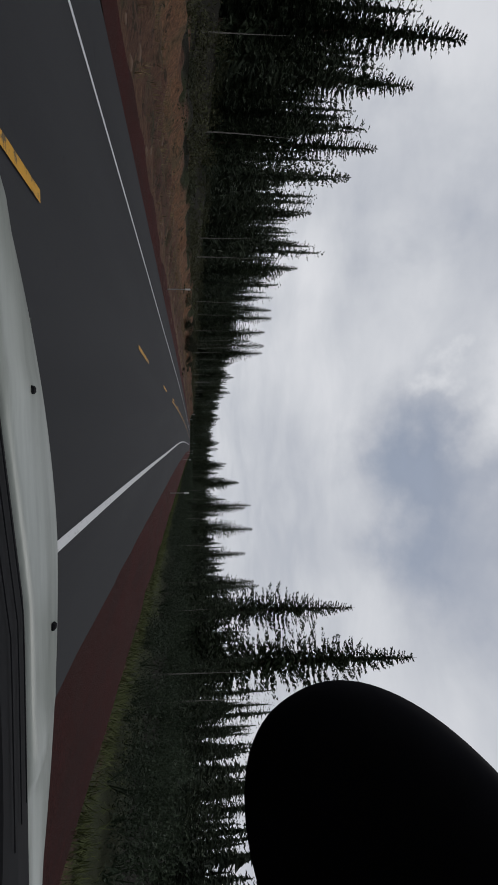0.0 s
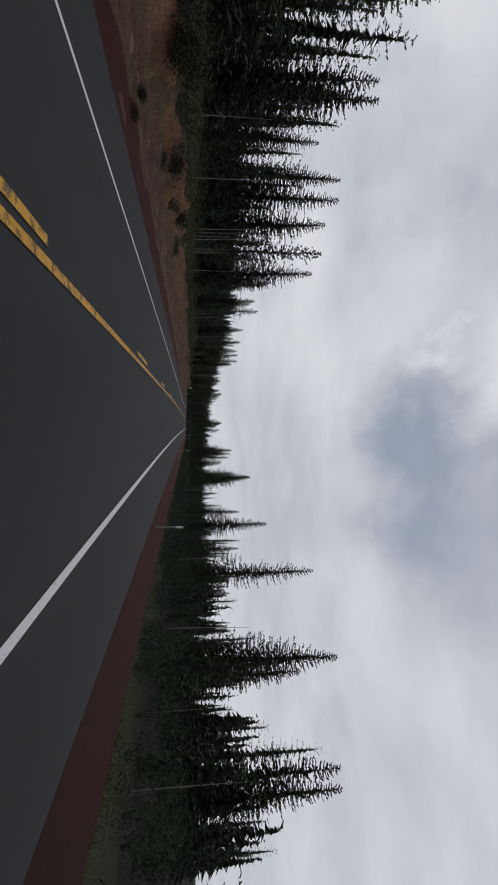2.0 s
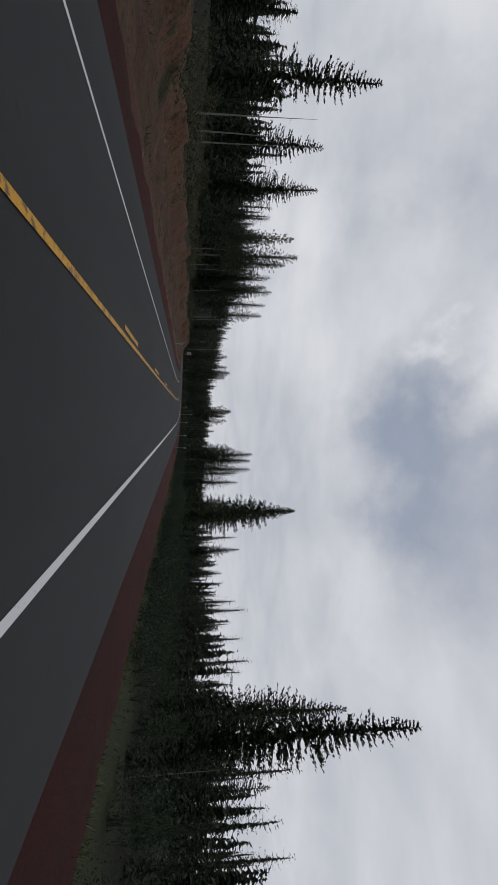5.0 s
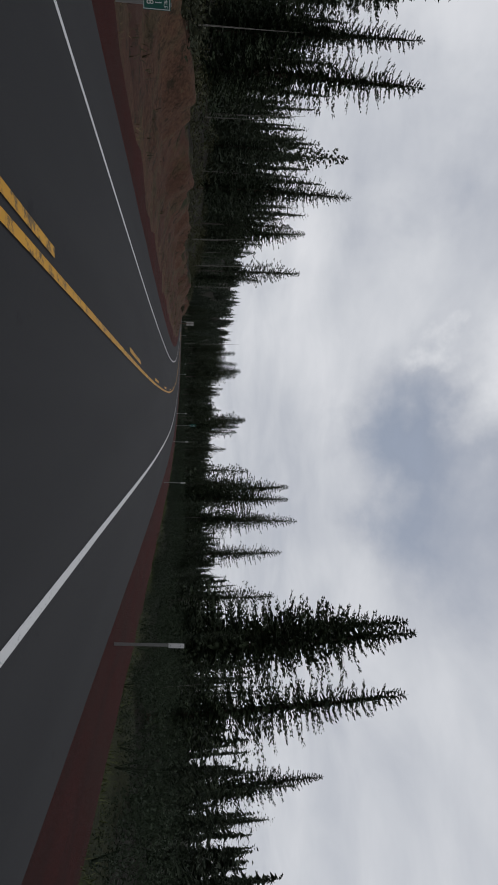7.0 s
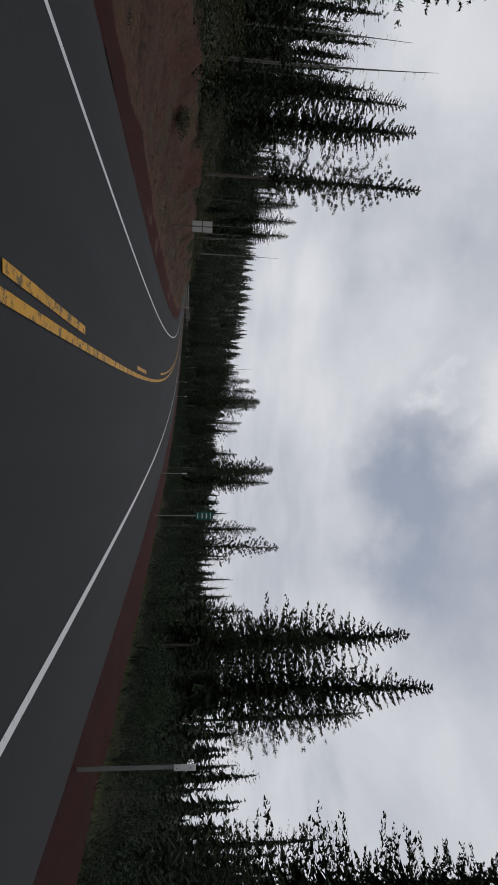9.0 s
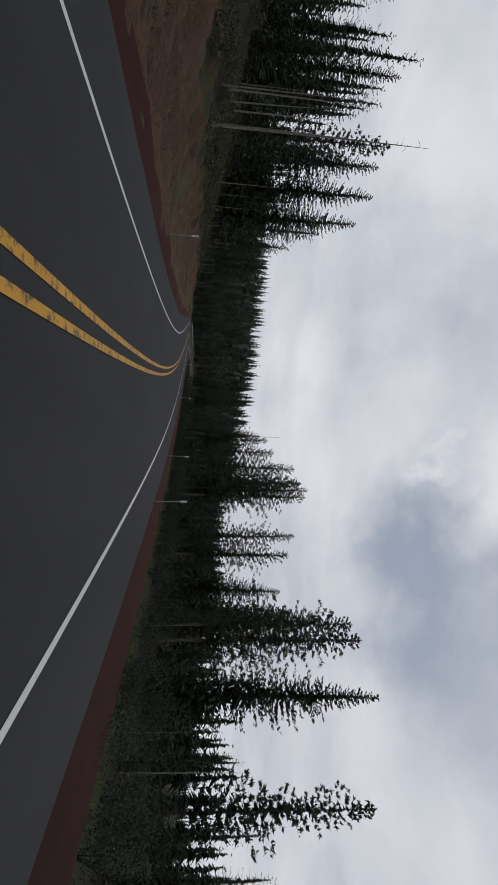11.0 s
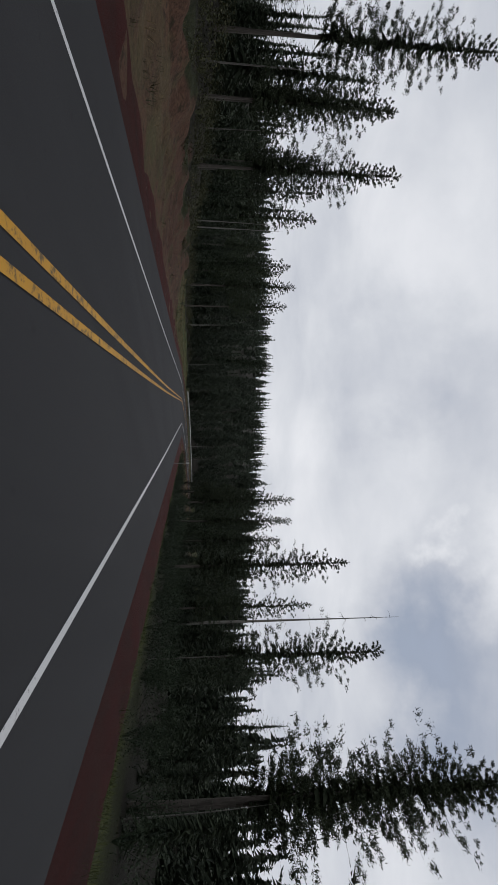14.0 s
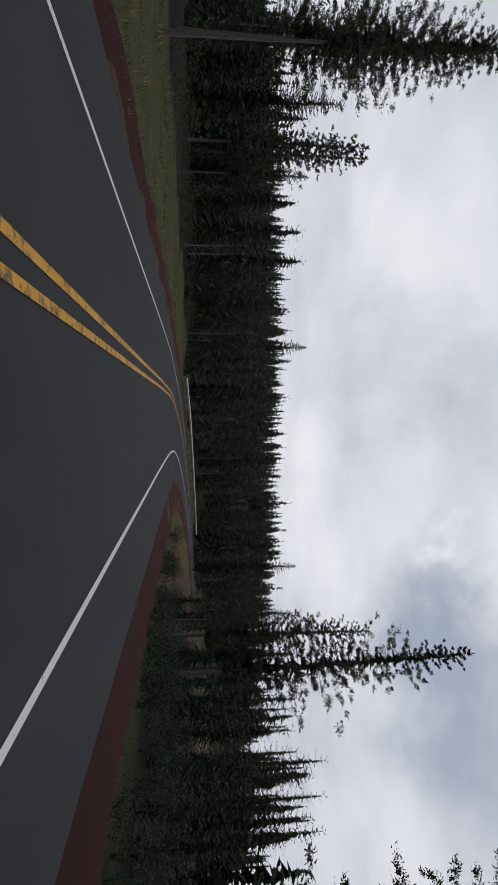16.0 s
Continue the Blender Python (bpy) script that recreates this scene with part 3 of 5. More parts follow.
def grow(seed, H, reach, bare, limbs, sprays, spray, droop, sparse=0.0, shape=0.8, lump=0.3, up=0.25, twigs=4, blade=0.21, core=0.0, tiers=9, frond=0.17, loose=1.0, clump=0, inner=22):
    """Trunk and crown of a conifer H high: boughs all round the trunk, each a flat frond of small pointed sprays of needles."""
    r = np.random.RandomState(seed)
    zs = np.linspace(0, H, 9)
    bend = r.normal(0, 0.012 * H, (2,))
    path = [(bend[0] * (z / H) ** 2, bend[1] * (z / H) ** 2, z) for z in zs]
    girth = (0.007 if bare > 0.15 else 0.010) * H + 0.03
    tv, tf = tube(path, [girth * (1 - 0.96 * (z / H)) * (1.25 if z == 0 else 1) for z in zs], 7)
    cv, cf = [], []
    lobes = r.uniform(0, 2 * np.pi, 6)
    swell = r.uniform(0, 2 * np.pi, 3)
    for i in range(limbs):
        u = (i + r.uniform(0, 1)) / limbs
        h = H * (bare + (0.985 - bare) * u)
        if r.uniform() < sparse * (0.4 + 0.6 * (1 - u)):
            continue
        full = reach * ((1 - u) ** shape * (1 - 0.35 * math.exp(-u * 14)) + 0.035)
        a = (i * 2.39996 + r.uniform(-0.5, 0.5)) % (2 * np.pi)
        full *= 1 + lump * (0.6 * math.sin(11 * u + lobes[i % 6]) + 0.4 * math.sin(2 * a + 17 * u + swell[0]))
        L = max(0.22, full * r.uniform(0.62, 1.10))
        ca, sa = math.cos(a), math.sin(a)
        x0, y0 = bend[0] * (h / H) ** 2, bend[1] * (h / H) ** 2
        fall = droop * (1 - 0.9 * u) - up * u
        tip = np.array([ca * L, sa * L, -fall * L + 0.10 * L])
        base = np.array([x0, y0, h])
        w = 0.012 + 0.006 * L
        n0 = len(cv)
        q = base + tip * 0.95
        cv += [tuple(base + (-sa * w, ca * w, 0)), tuple(base + (sa * w, -ca * w, 0)), tuple(q), tuple(base + (0, 0, -w))]
        cf += [(n0, n0 + 1, n0 + 2), (n0 + 1, n0 + 3, n0 + 2)]
        if clump:                                # tufts of needles towards the end of the bough, open near the trunk
            count = max(2, int(round(clump * (0.45 + 0.55 * L / reach))))
            for c in range(count):
                t = 0.26 + 0.76 * (c + r.uniform(0, 1)) / count
                rad = (0.10 * L + 0.10 * (1 - u) + 0.03) * r.uniform(0.7, 1.25)
                o = base + tip * t + (0, 0, 0.16 * L * t * t) + r.normal(0, 0.07 * L, 3) * (1, 1, 0.5)
                way = r.normal(0, 1, (sprays, 3)) + (0.9 * ca, 0.9 * sa, 0.5)
                way /= np.linalg.norm(way, axis=1)[:, None]
                wide = np.cross(way, r.normal(0, 1, (sprays, 3)))
                wide /= np.linalg.norm(wide, axis=1)[:, None] + 1e-6
                ln = (spray * (1 - 0.4 * u) * r.uniform(0.6, 1.4, sprays))[:, None]
                q = r.normal(0, 1, (sprays, 3))
                q = o + q / np.linalg.norm(q, axis=1)[:, None] * rad * r.uniform(0.1, 1.0, sprays)[:, None] * (1.1, 1.1, 0.5)
                k0 = len(cv)
                cv += [tuple(z) for z in np.stack([q - wide * ln * blade, q + wide * ln * blade, q + way * ln], 1).reshape(-1, 3)]
                cf += [(k0 + 3 * j, k0 + 3 * j + 1, k0 + 3 * j + 2) for j in range(sprays)]
            continue
        m = max(6, int(sprays * twigs * (0.30 + 0.70 * L / reach)))
        puff = (0.035 * L + 0.05) * (1 - 0.6 * u) * loose                  # how far the needles stand off the bough
        for j in range(m):
            t = 0.08 + 0.92 * ((j + r.uniform(0, 1)) / m) ** 0.8
            p = base + tip * t + (0, 0, -0.06 * L * math.sin(t * math.pi)) + r.normal(0, puff, 3) * (1.0, 1.0, 0.8)
            ln = (frond * L * (1.05 - t) + spray) * r.uniform(0.7, 1.3) * (1 - 0.35 * u * u)
            ang = a + r.uniform(-1.25, 1.25) * (1 if t < 0.9 else 0.5)
            way = np.array([math.cos(ang), math.sin(ang), r.uniform(-0.50, 0.45) + 0.25 * u]) * ln
            n = np.array([-math.sin(ang), math.cos(ang), r.uniform(-1.3, 1.3)]) * ln * blade * r.uniform(0.7, 1.2)
            k0 = len(cv)
            cv += [tuple(p - n), tuple(p + n), tuple(p + way)]
            cf += [(k0, k0 + 1, k0 + 2)]
    if clump:                                    # the leader, with short needles close round it
        for j in range(60):
            h, a, ln = H * r.uniform(0.93, 1.0), r.uniform(0, 2 * np.pi), 0.16 * r.uniform(0.6, 1.4)
            o = np.array([bend[0] * (h / H) ** 2, bend[1] * (h / H) ** 2, h])
            k0 = len(cv)
            cv += [tuple(o + (-0.03 * math.sin(a), 0.03 * math.cos(a), 0)), tuple(o - (-0.03 * math.sin(a), 0.03 * math.cos(a), 0)), tuple(o + (ln * math.cos(a), ln * math.sin(a), 0.7 * ln))]
            cf += [(k0, k0 + 1, k0 + 2)]
    if core:                                     # inner boughs of the close-packed trees
        for g in range(tiers * inner):
            u = (g + r.uniform(0, 1)) / (tiers * inner)
            h = H * (bare + (0.95 - bare) * u)
            rr = core * reach * ((1 - u) ** shape + 0.03) * r.uniform(0.6, 1.35)
            a, x0, y0 = r.uniform(0, 2 * np.pi), bend[0] * (h / H) ** 2, bend[1] * (h / H) ** 2
            w = (rr * r.uniform(0.2, 0.38) + 0.012 * H) * math.sqrt(9 / inner)
            side = np.array([-math.sin(a) * w, math.cos(a) * w, r.uniform(-0.5, 0.5) * w])
            o = np.array([x0, y0, h]) - 0.15 * rr * np.array([math.cos(a), math.sin(a), 0])
            k0 = len(cv)
            cv += [tuple(o - side), tuple(o + side), (x0 + rr * math.cos(a), y0 + rr * math.sin(a), h - (droop + r.uniform(-0.3, 0.3)) * rr), tuple(o + (0, 0, 1.1 * w))]
            cf += [(k0, k0 + 1, k0 + 2), (k0, k0 + 2, k0 + 3)]
    return (tv, tf), (cv, cf)


def grow_dead(seed, H, limbs):
    """A bare standing snag: its trunk, and each broken, drooping branch with a few twigs."""
    r = np.random.RandomState(seed)
    zs = np.linspace(0, H, 8)
    bend = r.normal(0, 0.02 * H, (2,))
    girth = 0.008 * H + 0.02
    tv, tf = tube([(bend[0] * (z / H) ** 2, bend[1] * (z / H) ** 2, z) for z in zs], [girth * (1 - 0.92 * z / H) for z in zs], 6)
    branches = []
    for i in range(limbs):
        u = r.uniform(0.25, 0.97)
        h, a = H * u, r.uniform(0, 2 * np.pi)
        L = (0.10 * H * (1.1 - u) + 0.3) * r.uniform(0.4, 1.2)
        at_ = np.array([bend[0] * u * u, bend[1] * u * u, h])
        pts = [at_]
        for step in range(3):
            pts.append(pts[-1] + np.array([math.cos(a) * L / 3, math.sin(a) * L / 3, (0.15 - 0.28 * step + r.uniform(-0.15, 0.15)) * L / 3]))
            a += r.uniform(-0.35, 0.35)
        bv, bf = tube([tuple(q) for q in pts], [0.034, 0.026, 0.018, 0.006], 4)
        bv, bf = list(bv), list(bf)
        for k in range(4):
            o = pts[1 + k % 3] * 0.7 + pts[k % 3] * 0.3
            b = a + r.choice((-1, 1)) * r.uniform(0.5, 1.2)
            n0 = len(bv)
            s = np.array([-math.sin(b), math.cos(b), 0.6]) * 0.012
            e = o + np.array([math.cos(b), math.sin(b), r.uniform(-0.6, 0.2)]) * L * 0.3
            bv += [tuple(o + s), tuple(o - s), tuple(e)]
            bf += [(n0, n0 + 1, n0 + 2)]
        branches.append((bv, bf))
    return (tv, tf), branches


# kind of tree: how it grows, its needles, its label
FIR = "dark green fir with a dense pointed crown"
PINE = "tall pine with a bare lower trunk and a ragged crown"
YOUNG = "young conifer with branches down to the ground"
SNAG = "dead grey tree with bare broken branches"
KINDS = {
    "fir_a": (grow(1, 20, 4.0, 0.03, 290, 12, 0.22, 0.42, 0.0, 0.72, loose=0.8, core=0.46, tiers=5, inner=44, blade=0.27, frond=0.11), M_FIR, FIR, "fir_tree"),
    "fir_b": (grow(2, 20, 3.4, 0.05, 280, 12, 0.22, 0.50, 0.06, 0.70, 0.4, loose=0.8, core=0.46, tiers=5, inner=44, blade=0.27, frond=0.11), M_FIR, FIR, "fir_tree"),
    "fir_c": (grow(3, 20, 4.2, 0.07, 260, 12, 0.23, 0.32, 0.10, 0.74, 0.45, loose=0.8, core=0.46, tiers=5, inner=44, blade=0.27, frond=0.11), M_FIR, FIR, "fir_tree"),
    "pine_a": (grow(4, 20, 3.3, 0.25, 150, 25, 0.24, 0.16, 0.03, 0.56, 0.5, core=0.3, tiers=4, blade=0.25, clump=5), M_PINE, PINE, "pine_tree"),
    "pine_b": (grow(5, 20, 2.9, 0.18, 160, 24, 0.24, 0.22, 0.03, 0.6, 0.5, core=0.3, tiers=4, blade=0.25, clump=5), M_PINE, PINE, "pine_tree"),
    "fir_e": (grow(11, 20, 3.7, 0.04, 310, 14, 0.18, 0.45, 0.05, 0.72, 0.4, loose=0.85, core=0.42, tiers=5, inner=44, blade=0.26, frond=0.08), M_FIR, FIR, "fir_tree"),
    "fir_f": (grow(17, 20, 3.4, 0.06, 300, 14, 0.18, 0.38, 0.08, 0.74, 0.5, loose=0.85, core=0.42, tiers=5, inner=44, blade=0.26, frond=0.08), M_FIR, FIR, "fir_tree"),
    "pine_e": (grow(15, 20, 3.1, 0.28, 150, 38, 0.19, 0.12, 0.03, 0.56, 0.5, core=0.34, tiers=4, blade=0.18, clump=6, inner=40), M_PINE, PINE, "pine_tree"),
    "pine_f": (grow(16, 20, 2.8, 0.22, 160, 38, 0.19, 0.2, 0.03, 0.6, 0.5, core=0.34, tiers=4, blade=0.18, clump=6, inner=40), M_PINE, PINE, "pine_tree"),
    "pine_g": (grow(18, 20, 2.8, 0.44, 130, 50, 0.165, 0.1, 0.03, 0.56, 0.5, core=0.32, tiers=4, blade=0.17, clump=6, inner=40), M_PINE, PINE, "pine_tree"),
    "pine_h": (grow(19, 20, 3.0, 0.36, 140, 48, 0.165, 0.16, 0.03, 0.58, 0.5, core=0.32, tiers=4, blade=0.17, clump=6, inner=40), M_PINE, PINE, "pine_tree"),
    "fir_d": (grow(12, 20, 3.6, 0.05, 200, 10, 0.30, 0.45, 0.05, 0.72, 0.4, loose=0.8, core=0.42, tiers=5, blade=0.27, frond=0.13), M_FIR, FIR, "fir_tree"),
    "pine_d": (grow(13, 20, 3.1, 0.2, 115, 12, 0.38, 0.22, 0.03, 0.58, 0.5, core=0.34, tiers=4, blade=0.25, clump=5), M_PINE, PINE, "pine_tree"),
    "young_a": (grow(7, 7, 1.7, 0.02, 110, 9, 0.10, 0.25, 0.0, 0.7, twigs=3, core=0.42, tiers=4, inner=50, frond=0.1, blade=0.24), M_YOUNG, YOUNG, "young_conifer"),
    "young_b": (grow(8, 7, 2.1, 0.03, 110, 9, 0.10, 0.15, 0.1, 0.65, twigs=3, core=0.38, tiers=4, inner=50, frond=0.1, blade=0.24), M_YOUNG, YOUNG, "young_conifer"),
    "snag_a": (grow_dead(9, 18, 26), M_DEAD, SNAG, "dead_tree"),
    "snag_b": (grow_dead(10, 18, 17), M_DEAD, SNAG, "dead_tree"),
    "snag_c": (grow_dead(14, 18, 7), M_DEAD, SNAG, "dead_tree"),
}
BUILT_HEIGHT = {"fir": 20, "pine": 20, "young": 7, "snag": 18}
made_trees = {}


def again(ob, m):
    """A copy of a thing at the full pose and size m."""
    return copy_thing(ob, m @ Matrix.Diagonal([1 / q for q in ob.scale] + [1]))


def tree(kind, x, y, z, top, turn, wide=1.0, group=""):
    h = max(top - z, 1.2) * 1.012 + 0.15
    k = h / BUILT_HEIGHT[kind.split("_")[0]]
    m = pose(x, y, z - 0.15, 0, 0, turn) @ Matrix.Diagonal((k * wide, k * wide, k, 1))
    if kind in made_trees:
        return again(made_trees[kind], m)
    ((tv, tf), rest), leaf, label, name = KINDS[kind]
    e = thing(name, label, "tree", group, m)
    mesh("trunk", tv, tf, M_DEAD if kind.startswith("snag") else M_PALE_BARK if kind.startswith("pine") else M_BARK, e, True)
    if kind.startswith("snag"):
        for bv, bf in rest:
            mesh("branch", bv, bf, leaf, e)
    else:
        mesh("crown", *rest, leaf, e)
    made_trees[kind] = e
    return e


tree_rng = random.Random(11)
# tall trees along the left of the road: place and height of the tip above the road
LEFT_A = [(-26.9, 38.0, 21.4), (-29.8, 48.2, 21.7), (-23.7, 47.6, 18.1), (-39.0, 87.2, 27.5), (-43.0, 113.5, 27.0), (-28.0, 103.5, 22.0),
          (-35.3, 110.8, 22.6), (-31.5, 121.2, 22.0), (-26.4, 133.3, 21.3), (-24.7, 136.5, 22.0), (-20.5, 135.0, 19.8), (-17.9, 137.7, 19.9),
          (-16.7, 146.5, 20.6), (-36.6, 134.0, 26.6), (-52.2, 164.2, 34.3), (-20.3, 172.5, 17.3), (-26.8, 178.2, 18.6), (-16.1, 168.4, 14.5),
          (-25.5, 228.0, 20.0), (-16.4, 219.0, 17.2), (-12.2, 239.9, 17.1), (-9.0, 262.0, 17.3), (-30.8, 222.1, 25.7), (-27.1, 125.0, 16.4)]
LEFT_B = [(-9.7, 223.8, 15.8), (-8.1, 241.9, 15.4), (-10.2, 241.6, 15.1), (-18.4, 250.3, 16.6), (-36.9, 320.7, 34.2), (-22.4, 324.0, 26.5),
          (-13.2, 317.0, 23.9), (-15.4, 294.5, 17.6), (-21.9, 299.4, 20.9), (-7.4, 294.5, 13.1), (-34.2, 307.7, 22.3), (-35.7, 366.2, 20.4),
          (-40.2, 386.9, 26.0), (-37.7, 390.4, 26.1), (-36.1, 395.5, 25.2), (-38.5, 403.2, 21.5), (-50.0, 396.2, 31.0), (-41.7, 422.2, 13.5), (-43.8, 419.9, 19.1), (-48.3, 428.2, 16.2), (-43.5, 429.4, 16.7)]
LEFT_C = [(-42.9, 414.5, 12.3), (-57.1, 443.1, 15.0), (-53.7, 466.7, 15.2), (-86.2, 473.0, 23.6), (-85.5, 475.3, 22.7), (-91.4, 486.5, 27.8),
          (-93.0, 496.2, 28.6), (-74.4, 481.0, 15.1), (-87.9, 507.0, 24.7), (-79.9, 497.5, 21.0), (-77.3, 499.2, 14.3), (-76.0, 489.1, 15.0),
          (-60.0, 471.3, 17.6), (-90.6, 568.3, 29.2)]
RIGHT_A = [(21.1, 56.7, 18.8), (25.2, 53.0, 24.2), (19.6, 115.4, 14.0), (21.9, 102.3, 12.9), (30.4, 115.2, 12.7), (32.0, 100.5, 12.9),
           (34.8, 106.3, 14.6), (33.8, 260.8, 24.1), (33.6, 190.8, 20.1), (29.6, 188.1, 13.0), (58.9, 221.8, 13.2), (24.8, 141.0, 8.6),
           (22.7, 126.4, 5.4), (50.0, 155.0, 11.3), (62.1, 219.7, 13.0), (28.6, 309.7, 20.9), (21.1, 388.6, 19.0), (20.2, 360.5, 16.5),
           (32.7, 256.0, 22.8), (28.4, 285.5, 17.5), (28.6, 301.6, 19.4), (29.6, 273.7, 13.2), (29.0, 240.6, 15.1), (35.9, 243.1, 10.6)]
RIGHT_B = [(33.8, 270.1, 11.6), (33.4, 306.6, 15.9), (34.5, 372.0, 20.5), (19.5, 379.5, 20.3), (26.6, 304.5, 12.7), (23.5, 332.6, 10.5),
           (28.2, 316.0, 7.9), (3.0, 408.5, 20.4), (0.0, 418.5, 21.2), (5.5, 397.7, 18.7), (9.9, 376.4, 12.9), (11.4, 373.3, 11.7),
           (16.3, 382.6, 12.8), (26.6, 418.7, 21.1), (-6.3, 422.1, 14.9), (2.8, 422.7, 23.0), (-5.6, 423.7, 16.8), (-16.2, 440.8, 14.2)]
RIGHT_C = [(-6.8, 464.7, 24.7), (-12.8, 450.6, 13.2), (-28.4, 485.3, 18.7), (-23.2, 468.7, 15.0), (-20.6, 468.5, 13.3),
           (-30.4, 487.1, 12.8), (-36.6, 533.2, 16.9), (-30.1, 526.0, 14.7), (4.7, 399.9, 19.6), (19.3, 372.3, 18.9)]
SNAGS = [(-43.3, 406.8, 25.1), (-23.8, 312.0, 20.6), (-9.3, 295.3, 15.0), (-16.1, 349.4, 15.3), (-10.9, 461.5, 25.7), (-15.5, 262.0, 12.5), (-72.5, 474.0, 16.5)]


def plant(rows, kinds, group):
    p = np.array(rows)
    zs = ground_z(p[:, 0], p[:, 1])
    away = np.abs(along(p[:, 0], p[:, 1])[1])
    for (x, y, top), z, d in zip(rows, zs, away):
        kind = tree_rng.choice(kinds)
        if d > 31 and not kind.startswith("snag"):
            kind = kind.split("_")[0] + "_d"         # the deeper rows show less detail
        elif d < 20 and kind not in ("pine_g", "pine_h") and not kind.startswith("snag"):
            kind = kind.split("_")[0] + tree_rng.choice(["_e", "_f"])
        tree(kind, x, y, float(z), top, tree_rng.uniform(0, 360), tree_rng.uniform(0.88, 1.16), group)


plant(LEFT_A, ["fir_a", "fir_b", "fir_c", "fir_b", "pine_b"], "tall trees beside the road")
plant(LEFT_B, ["pine_b", "fir_c", "pine_a", "pine_h"], "tall trees beside the road")
plant(LEFT_C, ["pine_g", "pine_h", "fir_c", "pine_g"], "tall trees beside the road")
plant(RIGHT_A, ["fir_a", "fir_b", "fir_a"], "tall trees beside the road")
plant(RIGHT_B, ["pine_e", "pine_a", "pine_h", "fir_a"], "tall trees beside the road")
plant(RIGHT_C, ["pine_a", "pine_e", "fir_a"], "tall trees beside the road")
plant(SNAGS, ["snag_a", "snag_b"], "dead trees beside the road")
rows = []                                        # thin bare stems in front of the woods
for i in range(90):
    s = tree_rng.uniform(20, 560)
    d = -tree_rng.uniform(16.5, 23) if i % 3 else tree_rng.uniform(12, 17)
    rows.append((s, d, tree_rng.uniform(4.5, 9.0) if d < 0 else tree_rng.uniform(3.0, 6.0)))
p = at(np.array([r[0] for r in rows]), np.array([r[1] for r in rows]))
zs, away = ground_z(p[:, 0], p[:, 1]), along(p[:, 0], p[:, 1])[1]
for (s, d, h), (x, y), z, dd in zip(rows, p, zs, away):
    if abs(dd) > 10:
        tree("snag_c", x, y, float(z), float(z) + h, tree_rng.uniform(0, 360), 1.0, "dead trees beside the road")

# young growth on both sides, lower than the tall trees
rows = []
for i in range(95):
    s, d = tree_rng.uniform(5, 520), -tree_rng.uniform(19, 44)
    rows.append((s, d, tree_rng.uniform(3.5, 8.0) + 0.06 * (-d - 19)))
for i in range(80):
    s, d = tree_rng.uniform(15, 500), tree_rng.uniform(13, 40)
    rows.append((s, d, 1.2 + 0.085 * d * tree_rng.uniform(0.6, 1.25)))
p = at(np.array([r[0] for r in rows]), np.array([r[1] for r in rows]))
zs = ground_z(p[:, 0], p[:, 1])
sd = along(p[:, 0], p[:, 1])
for (s, d, h), (x, y), z, dd in zip(rows, p, zs, sd[1]):
    if abs(dd) < 11.5:
        continue
    tree(tree_rng.choice(["young_a", "young_b"]), x, y, float(z), float(z) + h + (0 if d < 0 else 1.0), tree_rng.uniform(0, 360), tree_rng.uniform(0.9, 1.5), "young trees beside the road")


def forest(name, rows, kinds, material, label, category="forest"):
    """Many trees in one mesh, for the woods that nobody could count."""
    vs, fs, n = [], [], 0
    r = np.random.RandomState(len(rows))
    for x, y, z, h in rows:
        for v, f in kinds[r.randint(len(kinds))]:
            v, f = np.asarray(v), np.asarray(f)
            a = r.uniform(0, 2 * np.pi)
            c, s = math.cos(a), math.sin(a)
            w = r.uniform(0.85, 1.25)
            k = h / 20.0
            vs.append(np.stack([x + k * w * (c * v[:, 0] - s * v[:, 1]), y + k * w * (s * v[:, 0] + c * v[:, 1]), z + k * v[:, 2] - 0.2], 1))
            fs.append(f + n)
            n += len(v)
    v, f = np.concatenate(vs), np.concatenate(fs)
    me = bpy.data.meshes.new(name)
    me.vertices.add(len(v))
    me.vertices.foreach_set("co", v.astype(np.float32).ravel())
    me.loops.add(f.size)
    me.loops.foreach_set("vertex_index", f.astype(np.int32).ravel())
    me.polygons.add(len(f))
    me.polygons.foreach_set("loop_start", np.arange(0, f.size, 3, dtype=np.int32))
    me.update(calc_edges=True)
    me.validate()
    me.materials.append(material)
    return tagged(new(name, me), label, category, kind="stuff")


def crown_only(*args, **kw):
    (tv, tf), (cv, cf) = grow(*args, **kw)
    return [(cv, [tuple(q) for q in cf])]


WOODS = [crown_only(20 + i, 20, 3.6, 0.03, 84, 5, 0.34, 0.45, 0.05, 0.66, twigs=2, core=0.50, tiers=6, frond=0.15, inner=26) for i in range(4)]
WOODS_FINE = [crown_only(40 + i, 20, 3.6, 0.02, 120, 8, 0.21, 0.45, 0.05, 0.66, twigs=2, core=0.42, tiers=6, frond=0.08, inner=56) for i in range(3)]
THICKET = [crown_only(35 + i, 20, 4.2, 0.02, 11, 4, 0.9, 0.35, 0.0, 0.60, twigs=2, core=0.80, tiers=6, frond=0.24, inner=13) for i in range(4)]
HILLSIDE = [crown_only(25 + i, 20, 4.8, 0.02, 24, 4, 0.50, 0.4, 0.05, 0.52, twigs=2, core=0.80, tiers=6, frond=0.2, inner=9) for i in range(4)]
HILLSIDE_FINE = [crown_only(45 + i, 20, 4.4, 0.02, 62, 4, 0.26, 0.4, 0.05, 0.52, twigs=2, core=0.62, tiers=6, frond=0.12, inner=34) for i in range(4)]
